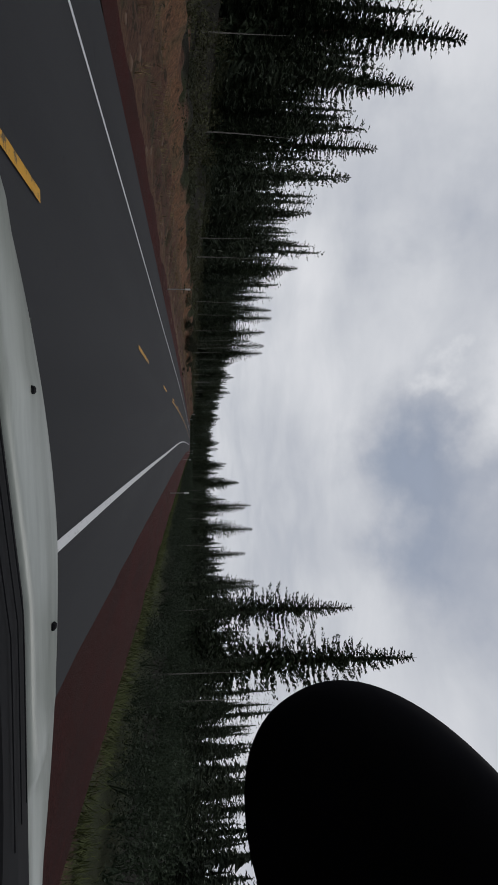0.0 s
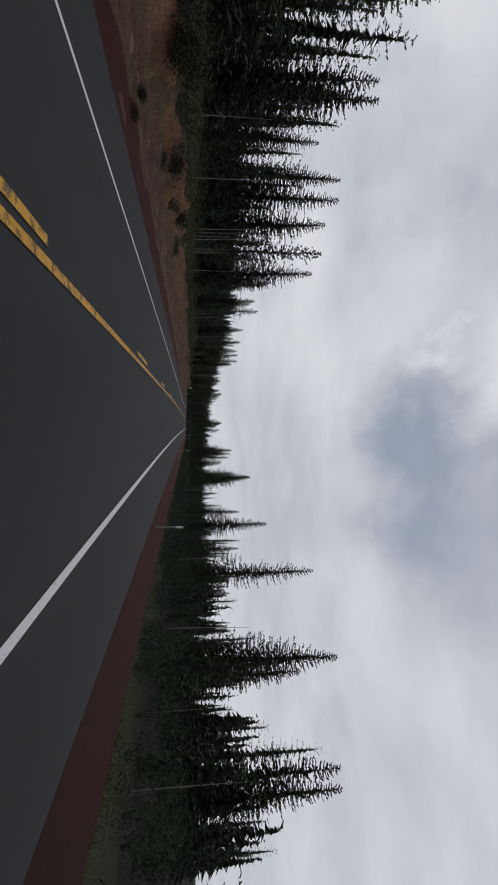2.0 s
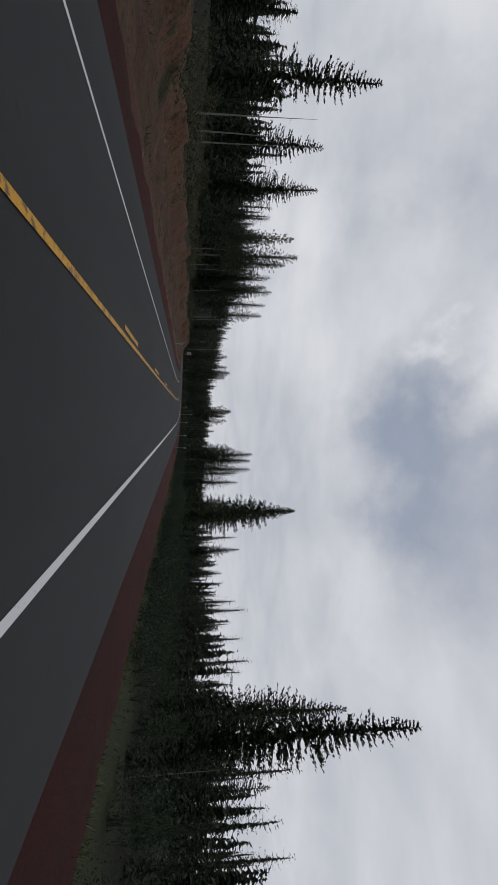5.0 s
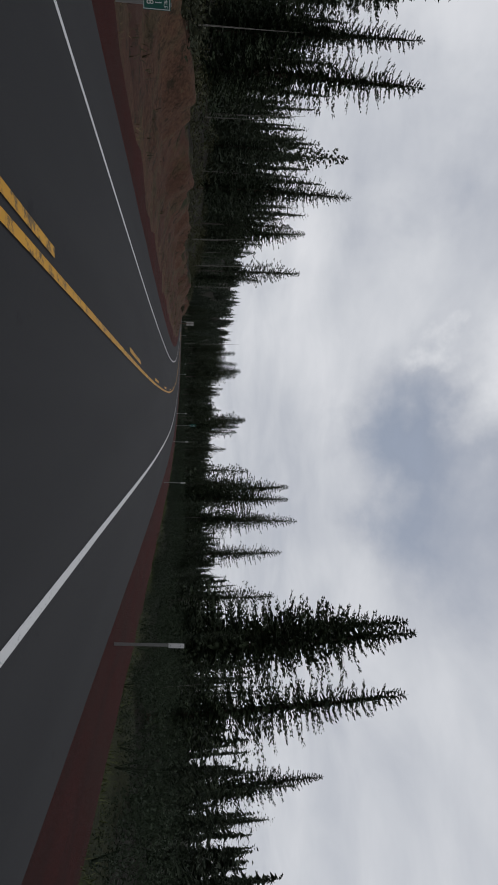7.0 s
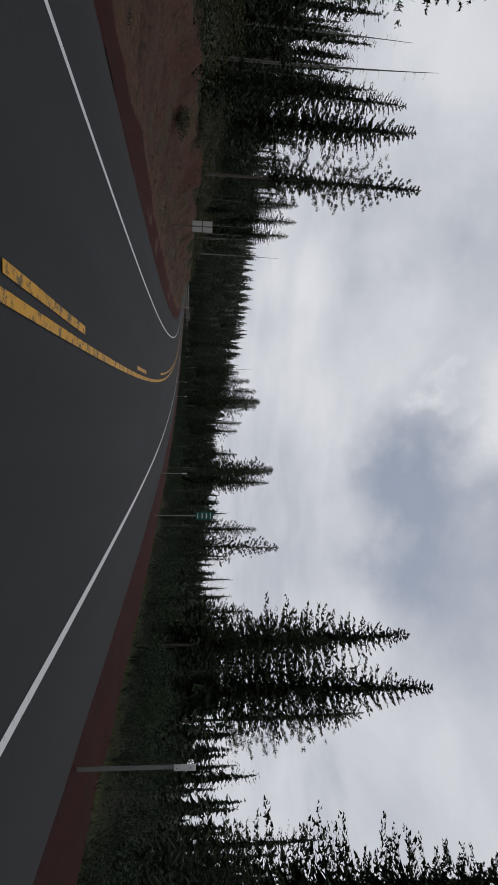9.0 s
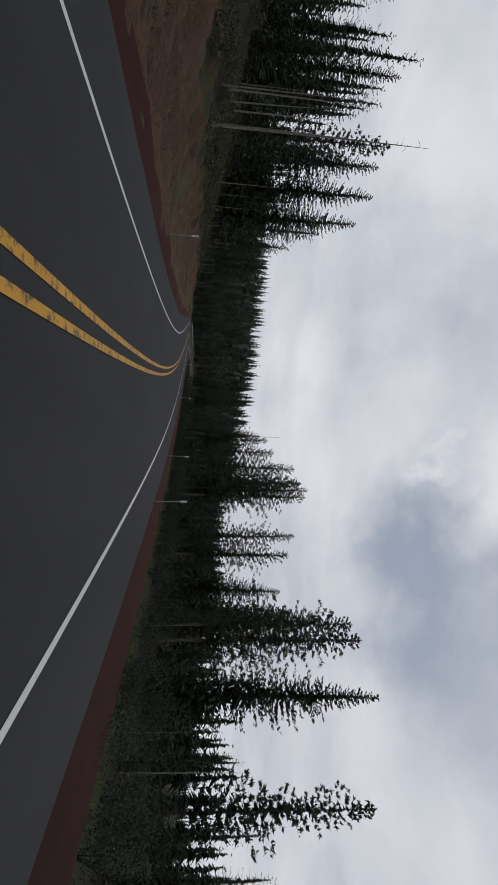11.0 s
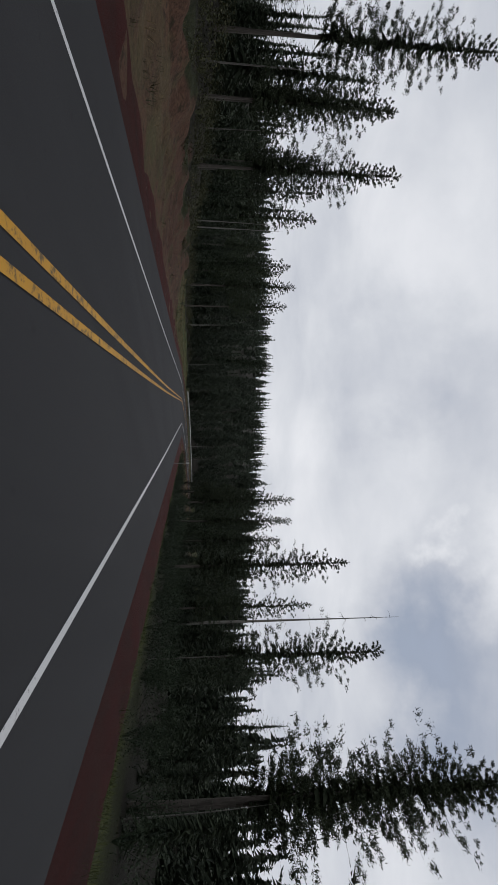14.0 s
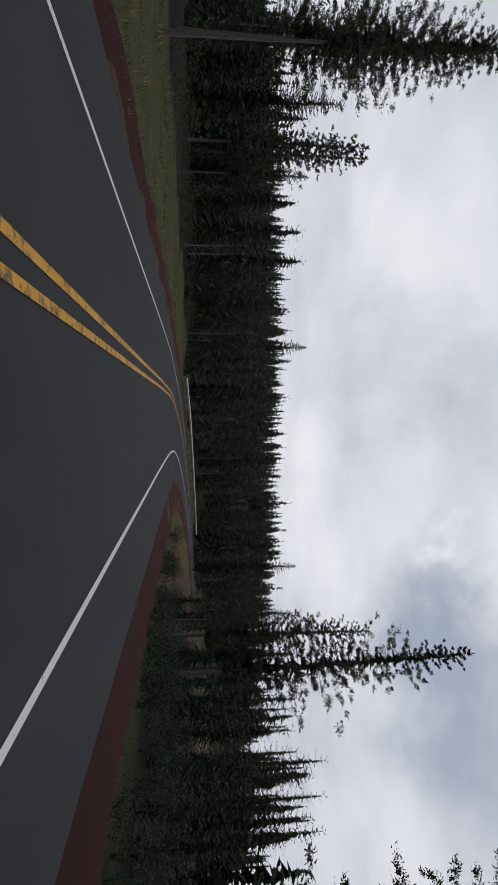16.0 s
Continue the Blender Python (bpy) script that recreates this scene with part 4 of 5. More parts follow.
FAR = [crown_only(30 + i, 20, 4.8, 0.03, 5, 3, 0.8, 0.5, 0.0, 0.62, twigs=1, core=0.95, tiers=3, inner=8) for i in range(4)]


def wooded(count, side, near, deep, low, high, rise):
    out = []
    for i in range(count):
        s, d = tree_rng.uniform(-15, 530), near + deep * tree_rng.random() ** 1.4
        tall = np.interp(s, [110, 170, 200, 225, 250, 280, 330, 355, 375, 415, 440], [1.55, 1.2, 1.0, 1.2, 1.2, 1.45, 1.45, 1.0, 1.35, 1.35, 1.0]) if side < 0 else np.interp(s, [420, 450], [1.0, 1.35])
        out.append((s, side * d, tall * (tree_rng.uniform(low, high) + rise * (d - near))))
    p = at(np.array([r[0] for r in out]), np.array([r[1] for r in out]))
    ss, dd = along(p[:, 0], p[:, 1])
    z = ground_z(p[:, 0], p[:, 1])
    return [(x, y, zz, r[2]) for r, (x, y), zz, d in zip(out, p, z, dd) if abs(d) > near - 2]


# woods behind the roadside trees
def stand(count, s0, s1, near, far, low, high):
    """A close stand of taller trees left of the road between two places along it."""
    p = at(np.array([tree_rng.uniform(s0, s1) for _ in range(count)]), np.array([-tree_rng.uniform(near, far) for _ in range(count)]))
    return [(x, y, z, tree_rng.uniform(low, high)) for (x, y), z in zip(p, ground_z(p[:, 0], p[:, 1]))]


TALLER = stand(62, 18, 150, 26, 44, 12, 17) + stand(36, 30, 95, 23, 36, 13, 18) + stand(36, 275, 335, 24, 42, 12, 17) + stand(44, 365, 425, 25, 44, 12, 17.5) + stand(34, 422, 470, 22, 38, 9, 14)
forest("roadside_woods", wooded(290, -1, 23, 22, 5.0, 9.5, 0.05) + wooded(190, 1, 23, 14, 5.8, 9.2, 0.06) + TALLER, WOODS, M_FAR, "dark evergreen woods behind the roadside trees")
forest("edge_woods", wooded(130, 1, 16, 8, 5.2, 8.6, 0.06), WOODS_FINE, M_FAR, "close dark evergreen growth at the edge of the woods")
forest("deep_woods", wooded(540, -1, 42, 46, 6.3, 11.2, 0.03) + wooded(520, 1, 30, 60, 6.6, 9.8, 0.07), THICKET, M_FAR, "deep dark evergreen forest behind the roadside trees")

# the wooded hill ahead
rows = []
for i in range(1200):
    u, v = 62 + 208 * tree_rng.random() ** 1.5, tree_rng.uniform(-150, 190)
    x, y = HILL[0] + u * HILL_WAY[0] + v * HILL_WAY[1], HILL[1] + u * HILL_WAY[1] - v * HILL_WAY[0]
    rows.append((x, y, tree_rng.uniform(9, 16)))
xy = np.array([r[:2] for r in rows])
zs, (ss, dd) = ground_z(xy[:, 0], xy[:, 1]), along(xy[:, 0], xy[:, 1])
far_side = (xy[:, 0] - HILL[0]) * HILL_WAY[0] + (xy[:, 1] - HILL[1]) * HILL_WAY[1] > 150
rows = [(x, y, z, h, far) for (x, y, h), z, d, far in zip(rows, zs, dd, far_side) if d < -9 or d > 22]
forest("hillside_woods", [q[:4] for q in rows if not q[4]], HILLSIDE_FINE, M_HAZY_HILL, "dense dark evergreen forest covering the foot of the hillside")
forest("upper_woods", [q[:4] for q in rows if q[4]], HILLSIDE, M_HAZY_HILL, "dense dark evergreen forest covering the hillside")
rows = []
for i in range(1600):
    u, v = tree_rng.uniform(230, 760), tree_rng.uniform(-560, 620)
    x, y = HILL[0] + u * HILL_WAY[0] + v * HILL_WAY[1], HILL[1] + u * HILL_WAY[1] - v * HILL_WAY[0]
    rows.append((x, y, tree_rng.uniform(11, 20)))
xy = np.array([r[:2] for r in rows])
zs = ground_z(xy[:, 0], xy[:, 1])
forest("far_woods", [(x, y, z, h) for (x, y, h), z in zip(rows, zs)], FAR, M_HAZY_HILL, "distant dark evergreen forest on the ridge")

# ---------------------------------------------------------------- shrubs, undergrowth, grass, stones


def bush(seed, leaves, leaf, tall=1.0):
    """A loose dome of small leaves on thin stems, about 1 m across and 1 m high."""
    r = np.random.RandomState(seed)
    v, f = [], []
    lobes = [(r.uniform(-0.3, 0.3), r.uniform(-0.3, 0.3), r.uniform(0.25, 0.6), r.uniform(0.22, 0.36)) for _ in range(6)]
    for i in range(leaves):
        lx, ly, lz, lr = lobes[r.randint(6)]
        q = r.normal(0, 1, 3)
        q /= np.linalg.norm(q)
        q *= lr * r.uniform(0.55, 1.1)
        p = np.array([lx + q[0], ly + q[1], max(0.0, lz + q[2]) * tall])
        w = r.normal(0, 1, 3) + (0, 0, 0.6)
        w = w / np.linalg.norm(w) * leaf * r.uniform(0.6, 1.3)
        n = np.cross(w, r.normal(0, 1, 3))
        n = n / (np.linalg.norm(n) + 1e-6) * leaf * r.uniform(0.15, 0.27)
        k0 = len(v)
        v += [tuple(p - n), tuple(p + n), tuple(p + w)]
        f += [(k0, k0 + 1, k0 + 2)]
    for i in range(7):
        a, L = r.uniform(0, 6.28), r.uniform(0.15, 0.4)
        k0 = len(v)
        v += [(-0.01, 0, 0), (0.01, 0, 0), (L * math.cos(a), L * math.sin(a), 0.7 * tall)]
        f += [(k0, k0 + 1, k0 + 2)]
    return v, f


def scatter(name, rows, shapes, material, label, category, unit=1.0):
    """Many small plants in one mesh: rows of x, y, z, width, height."""
    vs, fs, n = [], [], 0
    r = np.random.RandomState(len(rows) + 7)
    for x, y, z, w, h in rows:
        v, f = shapes[r.randint(len(shapes))]
        a = r.uniform(0, 2 * np.pi)
        c, s = math.cos(a), math.sin(a)
        vs.append(np.stack([x + w * (c * v[:, 0] - s * v[:, 1]), y + w * (s * v[:, 0] + c * v[:, 1]), z + h * v[:, 2]], 1))
        fs.append(f + n)
        n += len(v)
    v, f = np.concatenate(vs), np.concatenate(fs)
    me = bpy.data.meshes.new(name)
    me.vertices.add(len(v))
    me.vertices.foreach_set("co", v.astype(np.float32).ravel())
    me.loops.add(f.size)
    me.loops.foreach_set("vertex_index", f.astype(np.int32).ravel())
    me.polygons.add(len(f))
    me.polygons.foreach_set("loop_start", np.arange(0, f.size, 3, dtype=np.int32))
    me.update(calc_edges=True)
    me.materials.append(material)
    return tagged(new(name, me), label, category, kind="stuff")


def place(rows):
    """Rows of s, d, width, height turned into x, y, z, width, height on the ground, off the road."""
    p = at(np.array([r[0] for r in rows]), np.array([r[1] for r in rows]))
    s, d = along(p[:, 0], p[:, 1])
    z = ground_z(p[:, 0], p[:, 1])
    return [(x, y, zz - 0.05, r[2], r[3]) for r, (x, y), zz, dd in zip(rows, p, z, d) if dd < -5.9 or dd > 6.6]


bush_rng = random.Random(21)
arr = lambda q: (np.array(q[0]), np.array(q[1]))
THICK = [arr(bush(50 + i, 640, 0.050)) for i in range(4)]
BRUSH = [arr(bush(60 + i, 170, 0.085)) for i in range(4)]
FINE_BRUSH = [arr(bush(64 + i, 420, 0.052)) for i in range(4)]
rows = []
for i in range(850):                              # the dark wall of undergrowth right of the cinder
    s = bush_rng.uniform(4, 493)
    d = 8.6 + 9 * bush_rng.random() ** 1.5
    if 338 < s < 422 and d < 10.8:
        continue
    h = 0.7 + 0.20 * (d - 8.6) + bush_rng.uniform(0, 0.6)
    rows.append((s, d, min(h, 1.5) * bush_rng.uniform(1.0, 1.7), h + (0.5 if d > 10.5 else 0)))
for i in range(260):
    d = 15 + 22 * bush_rng.random()
    rows.append((bush_rng.uniform(4, 496), d, bush_rng.uniform(1.8, 3.0), 1.6 + 0.075 * d * bush_rng.uniform(0.6, 1.1)))
deep = [q for q in rows if q[1] > 12]
scatter("undergrowth_behind", place(deep), FINE_BRUSH, M_YOUNG, "taller dark green brush under the trees", "undergrowth")
scatter("undergrowth_right", place([q for q in rows if q[1] <= 12]), THICK, M_YOUNG, "dense dark green undergrowth beside the cinder shoulder", "undergrowth")
rows = []
for i in range(800):
    s, d = bush_rng.uniform(2, 520), -(14.5 + 12 * bush_rng.random() ** 1.2)
    h = bush_rng.uniform(0.6, 1.7)
    rows.append((s, d, h * bush_rng.uniform(1.1, 2.0), h))
for i in range(430):
    s = bush_rng.uniform(-2, 200) if i % 5 < 3 else bush_rng.uniform(200, 455)
    h = bush_rng.uniform(0.6, 1.7)
    rows.append((s, -(11.6 + 4.5 * bush_rng.random()), h * bush_rng.uniform(1.2, 1.9), h))
scatter("undergrowth_left", place(rows), BRUSH, M_SHRUB, "low green brush along the foot of the trees", "undergrowth")

BUSHES = [bush(70 + i, 800, 0.072, 0.8) for i in range(3)]
rows = [(s, -bush_rng.uniform(10.3, 16), bush_rng.uniform(0.6, 1.8)) for s in [bush_rng.uniform(10, 470) for _ in range(110)]]
rows += [(58 + 6 * i, -12.8 - bush_rng.uniform(-1.2, 2.5), bush_rng.uniform(1.0, 2.0)) for i in range(9)]
rows += [(63.5, -11.2, 2.1), (57.5, -12.2, 1.7), (78.0, -10.8, 1.0),
         (25.5, -12.6, 1.8), (34.0, -13.4, 2.2), (230.0, -13.0, 3.4), (234.0, -13.6, 2.6), (281.0, -13.0, 2.7), (287.0, -12.6, 3.2), (297.0, -13.5, 2.4)]
first = {}
for s, d, w in rows:
    if 320 < s < 415 and d > -13:
        continue
    x, y = at(np.array([s]), np.array([d]))[0]
    z = float(ground_z(np.array([x]), np.array([y]))[0])
    i = bush_rng.randrange(3)
    m = pose(x, y, z - 0.06, 0, 0, bush_rng.uniform(0, 360)) @ Matrix.Diagonal((w, w, w * bush_rng.uniform(0.5, 0.75), 1))
    if i in first:
        again(first[i], m)
    else:
        first[i] = tagged(mesh("shrub", *BUSHES[i], M_SAGE if i else M_SHRUB), "low rounded shrub growing on the bare bank", "shrub", "shrubs on the bank")
        first[i].matrix_basis = m

ROUND = bush(76, 2600, 0.060, 1.0)               # the close dark domes on the lip of the bank
first = None
for s, d, w in ((67.4, -11.0, 2.3), (72.3, -10.9, 2.1), (73.3, -9.9, 1.7), (81.5, -11.4, 2.4), (84.0, -12.0, 2.2), (88.5, -10.6, 1.7), (78.0, -7.2, 0.6), (77.6, -6.5, 0.45),
                (92.0, -9.8, 0.9), (86.5, -9.3, 0.8), (62.0, -10.4, 1.6), (96.5, -11.0, 1.6), (101.0, -10.2, 1.0)):
    x, y = at(np.array([s]), np.array([d]))[0]
    z = float(ground_z(np.array([x]), np.array([y]))[0])
    m = pose(x, y, z - 0.05, 0, 0, bush_rng.uniform(0, 360)) @ Matrix.Diagonal((w, w, w * bush_rng.uniform(0.7, 0.85), 1))
    if first:
        again(first, m)
    else:
        first = tagged(mesh("shrub", *ROUND, M_DOME), "dense dark rounded shrub on the lip of the bank", "shrub", "shrubs on the bank")
        first.matrix_basis = m


def tuft(seed):
    r = np.random.RandomState(seed)
    v, f = [], []
    for i in range(7):
        a, lean = r.uniform(0, 6.28), r.uniform(0.1, 0.8)
        b = r.uniform(-0.45, 0.45, 2)
        w = 0.028
        k0 = len(v)
        v += [(b[0] - w * math.sin(a), b[1] + w * math.cos(a), 0), (b[0] + w * math.sin(a), b[1] - w * math.cos(a), 0), (b[0] + lean * math.cos(a), b[1] + lean * math.sin(a), r.uniform(0.5, 1.1))]
        f += [(k0, k0 + 1, k0 + 2)]
    return np.array(v), np.array(f)


TUFTS = [tuft(90 + i) for i in range(5)]
rows = []
for i in range(7000):
    s, d = bush_rng.uniform(2, 486), 7.9 + 4.5 * bush_rng.random() ** 1.8
    rows.append((s, d, bush_rng.uniform(0.25, 0.6), bush_rng.uniform(0.10, 0.30)))
for i in range(2600):
    rows.append((bush_rng.uniform(335, 425), 8.0 + 3.2 * bush_rng.random(), bush_rng.uniform(0.25, 0.5), bush_rng.uniform(0.12, 0.32)))
for i in range(5200):
    rows.append((bush_rng.uniform(2, 486), bush_rng.gauss(8.35, 0.30), bush_rng.uniform(0.2, 0.45), bush_rng.uniform(0.12, 0.34)))
for i in range(5000):
    s = bush_rng.uniform(446, 530)
    rows.append((s, -(5.8 + 9 * bush_rng.random()), bush_rng.uniform(0.2, 0.45), bush_rng.uniform(0.05, 0.20)))
for i in range(3500):
    rows.append((bush_rng.uniform(2, 430), -(14 + 7 * bush_rng.random()), bush_rng.uniform(0.3, 0.7), bush_rng.uniform(0.2, 0.5)))
for i in range(1500):
    s = bush_rng.uniform(2, 66)
    rows.append((s, right_grass(s) + abs(bush_rng.gauss(0, 0.6)), bush_rng.uniform(0.25, 0.5), bush_rng.uniform(0.12, 0.34)))
scatter("green_grass", place(rows), TUFTS, M_GRASS, "rough green grass along the edge of the road", "grass")
rows = []
for i in range(6500):
    s, d = bush_rng.uniform(2, 470), -(6.8 + 9.5 * bush_rng.random())
    if wave(np.array([s]), np.array([d * 3]), 14, 31)[0] < 0.05:
        continue
    rows.append((s, d, bush_rng.uniform(0.2, 0.55), bush_rng.uniform(0.1, 0.38)))
for i in range(1500):
    rows.append((bush_rng.uniform(0, 130), -(8.6 + 2.6 * bush_rng.random()), bush_rng.uniform(0.25, 0.6), bush_rng.uniform(0.15, 0.5)))
for i in range(2200):
    rows.append((bush_rng.uniform(448, 530), -(5.9 + 8 * bush_rng.random()), bush_rng.uniform(0.2, 0.55), bush_rng.uniform(0.08, 0.28)))
for i in range(1500):
    rows.append((bush_rng.uniform(484, 545), 7.2 + 5 * bush_rng.random(), bush_rng.uniform(0.3, 0.5), bush_rng.uniform(0.1, 0.25)))
scatter("dry_grass", place(rows), TUFTS, M_STRAW, "sparse straw-coloured grass on the bare earth bank", "grass")

rows = []
for i in range(3600):
    s = bush_rng.uniform(0, 470)
    d = -(7.2 + 5.5 * bush_rng.random())
    if wave(np.array([s]), np.array([d * 2]), 6, 33)[0] < 0.0:
        continue
    rows.append((s, d, bush_rng.uniform(0.3, 0.8), bush_rng.uniform(0.12, 0.4)))
scatter("low_weeds", place(rows), TUFTS, M_SHRUB, "low dark weeds scattered over the earth bank", "weeds")


def stone(seed):
    bm = bmesh.new()
    bmesh.ops.create_icosphere(bm, subdivisions=1, radius=0.5)
    r = random.Random(seed)
    for q in bm.verts:
        q.co *= r.uniform(0.7, 1.15)
        q.co.z *= 0.6
    bm.verts.index_update()
    out = np.array([tuple(q.co) for q in bm.verts]), np.array([[q.index for q in g.verts] for g in bm.faces])
    bm.free()
    return out


rows = [(bush_rng.uniform(2, 470), -(5.4 + 10 * bush_rng.random() ** 1.4), w, w) for w in [0.08 + 0.34 * bush_rng.random() ** 3 for _ in range(900)]]
rows += [(bush_rng.uniform(2, 125), -(6.9 + 5.0 * bush_rng.random()), w * 1.2, w) for w in [0.14 + 0.55 * bush_rng.random() ** 2.2 for _ in range(900)]]
scatter("loose_stones", place(rows), [stone(i) for i in range(5)], M_STONE, "loose reddish stones and clods on the bank", "stones")

# ---------------------------------------------------------------- guard rail in the last bend
W_BEAM = [(0.00, 0.00), (0.02, 0.03), (0.08, 0.09), (0.08, 0.115), (0.02, 0.155), (0.02, 0.165), (0.08, 0.205), (0.08, 0.23), (0.02, 0.29), (0.00, 0.32)]
rail = thing("guard_rail", "galvanised steel guard rail on short posts round the bend", "guard rail")
rail_d = -5.55
for i in range(9):
    s0 = 511 + 3.8 * i
    s = np.linspace(s0, s0 + 3.86, 5)
    p = at(s, np.full(5, rail_d))
    v = []
    for j in range(5):
        n = SIDE[int(s[j]) + S0]
        z = float(road_z(s[j])) + 0.42
        for o, h in W_BEAM:
            v.append((p[j, 0] + n[0] * (o + 0.002 * (i % 2)), p[j, 1] + n[1] * o, z + h))
    m = len(W_BEAM)
    f = [(j * m + q, j * m + q + 1, (j + 1) * m + q + 1, (j + 1) * m + q) for j in range(4) for q in range(m - 1)]
    mesh("beam", v, f, M_STEEL, rail)
for i in range(18):
    s0 = 511.5 + 1.9 * i
    x, y = at(np.array([s0]), np.array([rail_d - 0.12]))[0]
    z = float(road_z(s0))
    bm = bmesh.new()
    bmesh.ops.create_cube(bm, size=1.0)
    for q in bm.verts:
        q.co = Vector((q.co.x * 0.15, q.co.y * 0.18, q.co.z * 1.15 + 0.15))
    bmesh.ops.bevel(bm, geom=bm.edges[:], offset=0.012, segments=1, affect="EDGES")
    o = part("post", bm, M_POST, rail)
    o.matrix_basis = pose(x, y, z, 0, 0, math.degrees(math.atan2(AHEAD[int(s0) + S0][1], AHEAD[int(s0) + S0][0])))


# ---------------------------------------------------------------- roadside markers and signs
def box(w, d, h, z=0.0, bevel=0.004):
    bm = bmesh.new()
    bmesh.ops.create_cube(bm, size=1.0)
    for q in bm.verts:
        q.co = Vector((q.co.x * w, q.co.y * d, (q.co.z + 0.5) * h + z))
    if bevel:
        bmesh.ops.bevel(bm, geom=bm.edges[:], offset=bevel, segments=1, affect="EDGES")
    return bm


def channel(w, d, h, z=0.0, t=0.006):
    """An upright steel post of U section."""
    v, f = [], []
    ring = [(-w / 2, d / 2), (-w / 2, -d / 2), (w / 2, -d / 2), (w / 2, d / 2), (w / 2 - t, d / 2), (w / 2 - t, -d / 2 + t), (-w / 2 + t, -d / 2 + t), (-w / 2 + t, d / 2)]
    bm = bmesh.new()
    low = [bm.verts.new((x, y, z)) for x, y in ring]
    top = [bm.verts.new((x, y, z + h)) for x, y in ring]
    for i in range(8):
        j = (i + 1) % 8
        bm.faces.new((low[i], low[j], top[j], top[i]))
    bm.faces.new(top)
    return bm


def heading(s):
    a = AHEAD[int(round(s)) + S0]
    return math.degrees(math.atan2(a[1], a[0])) - 90


# metres along the road, from its centre stripe, lean, height of the tip above the road
POSTS = ((35.7, 6.2, 1, 1.18), (85.9, 6.2, 2, 1.15), (144.5, 6.2, -1, 1.38), (221.9, 6.2, 4, 1.42), (247.3, 6.2, 3, 1.42), (274.0, 6.2, 1, 1.72), (301.4, 6.2, 0, 1.6),
         (346.3, 6.2, -2, 1.5), (359.8, 6.2, 1, 1.53), (397.5, 6.2, 1, 1.48), (451.6, 6.2, -1, 1.40), (33.3, -6.6, 1, 1.42), (347.4, -6.8, 1, 1.50))
first_marker = None
for s0, d0, lean, tip in POSTS:
    x, y = at(np.array([s0]), np.array([d0]))[0]
    m = pose(x, y, tip - 2.2, lean, lean * 0.6, heading(s0))
    if first_marker is None:
        first_marker = thing("delineator_post", "thin steel roadside marker post with a white reflector plate", "road marker", "marker posts beside the road", m)
        part("post", channel(0.055, 0.03, 2.1), M_STEEL, first_marker)
        part("reflector", box(0.10, 0.012, 0.33, 1.86), M_REFLECT, first_marker, "white reflector plate").location.y = -0.024
        for z in (1.90, 2.10):
            part("bolt", box(0.02, 0.012, 0.02, z, 0.003), M_STEEL, first_marker).location.y = -0.036
    else:
        copy_thing(first_marker, m)


def letters(text, size, parent, x, y, z, material):
    cu = bpy.data.curves.new("lettering", "FONT")
    cu.body, cu.size, cu.align_x, cu.align_y, cu.extrude = text, size, "CENTER", "CENTER", 0.001
    cu.materials.append(material)
    o = new("lettering", cu)
    o.parent = parent
    o.matrix_basis = pose(x, y, z, 90, 0, 0)
    return o


# green mile marker on the left verge
x, y = at(np.array([222.1]), np.array([-7.0]))[0]
gz = float(ground_z(np.array([x]), np.array([y]))[0])
mile = thing("mile_marker", "small green mile marker sign with white numerals on a post", "road sign", "", pose(x, y, gz - 0.05, 0, 0, heading(219)))
part("post", channel(0.06, 0.035, 1.2), M_STEEL, mile)
plate = part("plate", box(0.30, 0.006, 0.56, 0.62, 0.002), M_SIGN, mile, "green plate with white writing")
plate.location.y = -0.024
for w, d, h, zz, xx in ((0.28, 0.004, 0.012, 0.63, 0), (0.28, 0.004, 0.012, 1.155, 0), (0.012, 0.004, 0.525, 0.636, -0.134), (0.012, 0.004, 0.525, 0.636, 0.134)):
    o = part("border", box(w, d, h, zz, 0), M_REFLECT, mile)
    o.location = (xx, -0.0285, 0)
letters("MILE", 0.105, mile, 0, -0.030, 1.075, M_REFLECT)
letters("1", 0.20, mile, 0, -0.030, 0.925, M_REFLECT)
letters("8", 0.20, mile, 0, -0.030, 0.755, M_REFLECT)

# taller green sign on the right verge, its writing too far to read
x, y = at(np.array([293.5]), np.array([6.9]))[0]
sign = thing("green_sign", "tall narrow green road sign on a slim steel post", "road sign", "", pose(x, y, -0.25, 0, 0, heading(293)))
part("post", channel(0.06, 0.04, 3.1), M_STEEL, sign)
part("plate", box(0.42, 0.006, 0.90, 2.30, 0.002), M_SIGN, sign, "green plate with white marks").location.y = -0.026
for i, (w, h, zz) in enumerate(((0.30, 0.09, 3.06), (0.26, 0.16, 2.84), (0.26, 0.16, 2.62), (0.26, 0.13, 2.40))):
    part("bar", box(w, 0.004, h * 0.32, zz, 0), M_REFLECT, sign).location.y = -0.031

# pale four-part board on a wooden post on the left verge
x, y = -0.6, 296.5
gz = float(ground_z(np.array([x]), np.array([y]))[0])
board = thing("sign_board", "pale four-part sign board on a dark wooden post", "road sign", "", pose(x, y, gz - 0.1, 0, 0, heading(297)))
part("post", box(0.11, 0.10, 2.75 - gz), M_POST, board)
part("crosspiece", box(0.64, 0.03, 1.16, 1.66 - gz, 0.003), M_POST, board, "dark backing frame").location.y = -0.07
for xx in (-0.165, 0.165):
    for zz in (1.68, 2.27):
        part("panel", box(0.27, 0.012, 0.53, zz - gz, 0.002), M_SIGNBACK, board, "pale weathered panel").location = (xx, -0.095, 0)

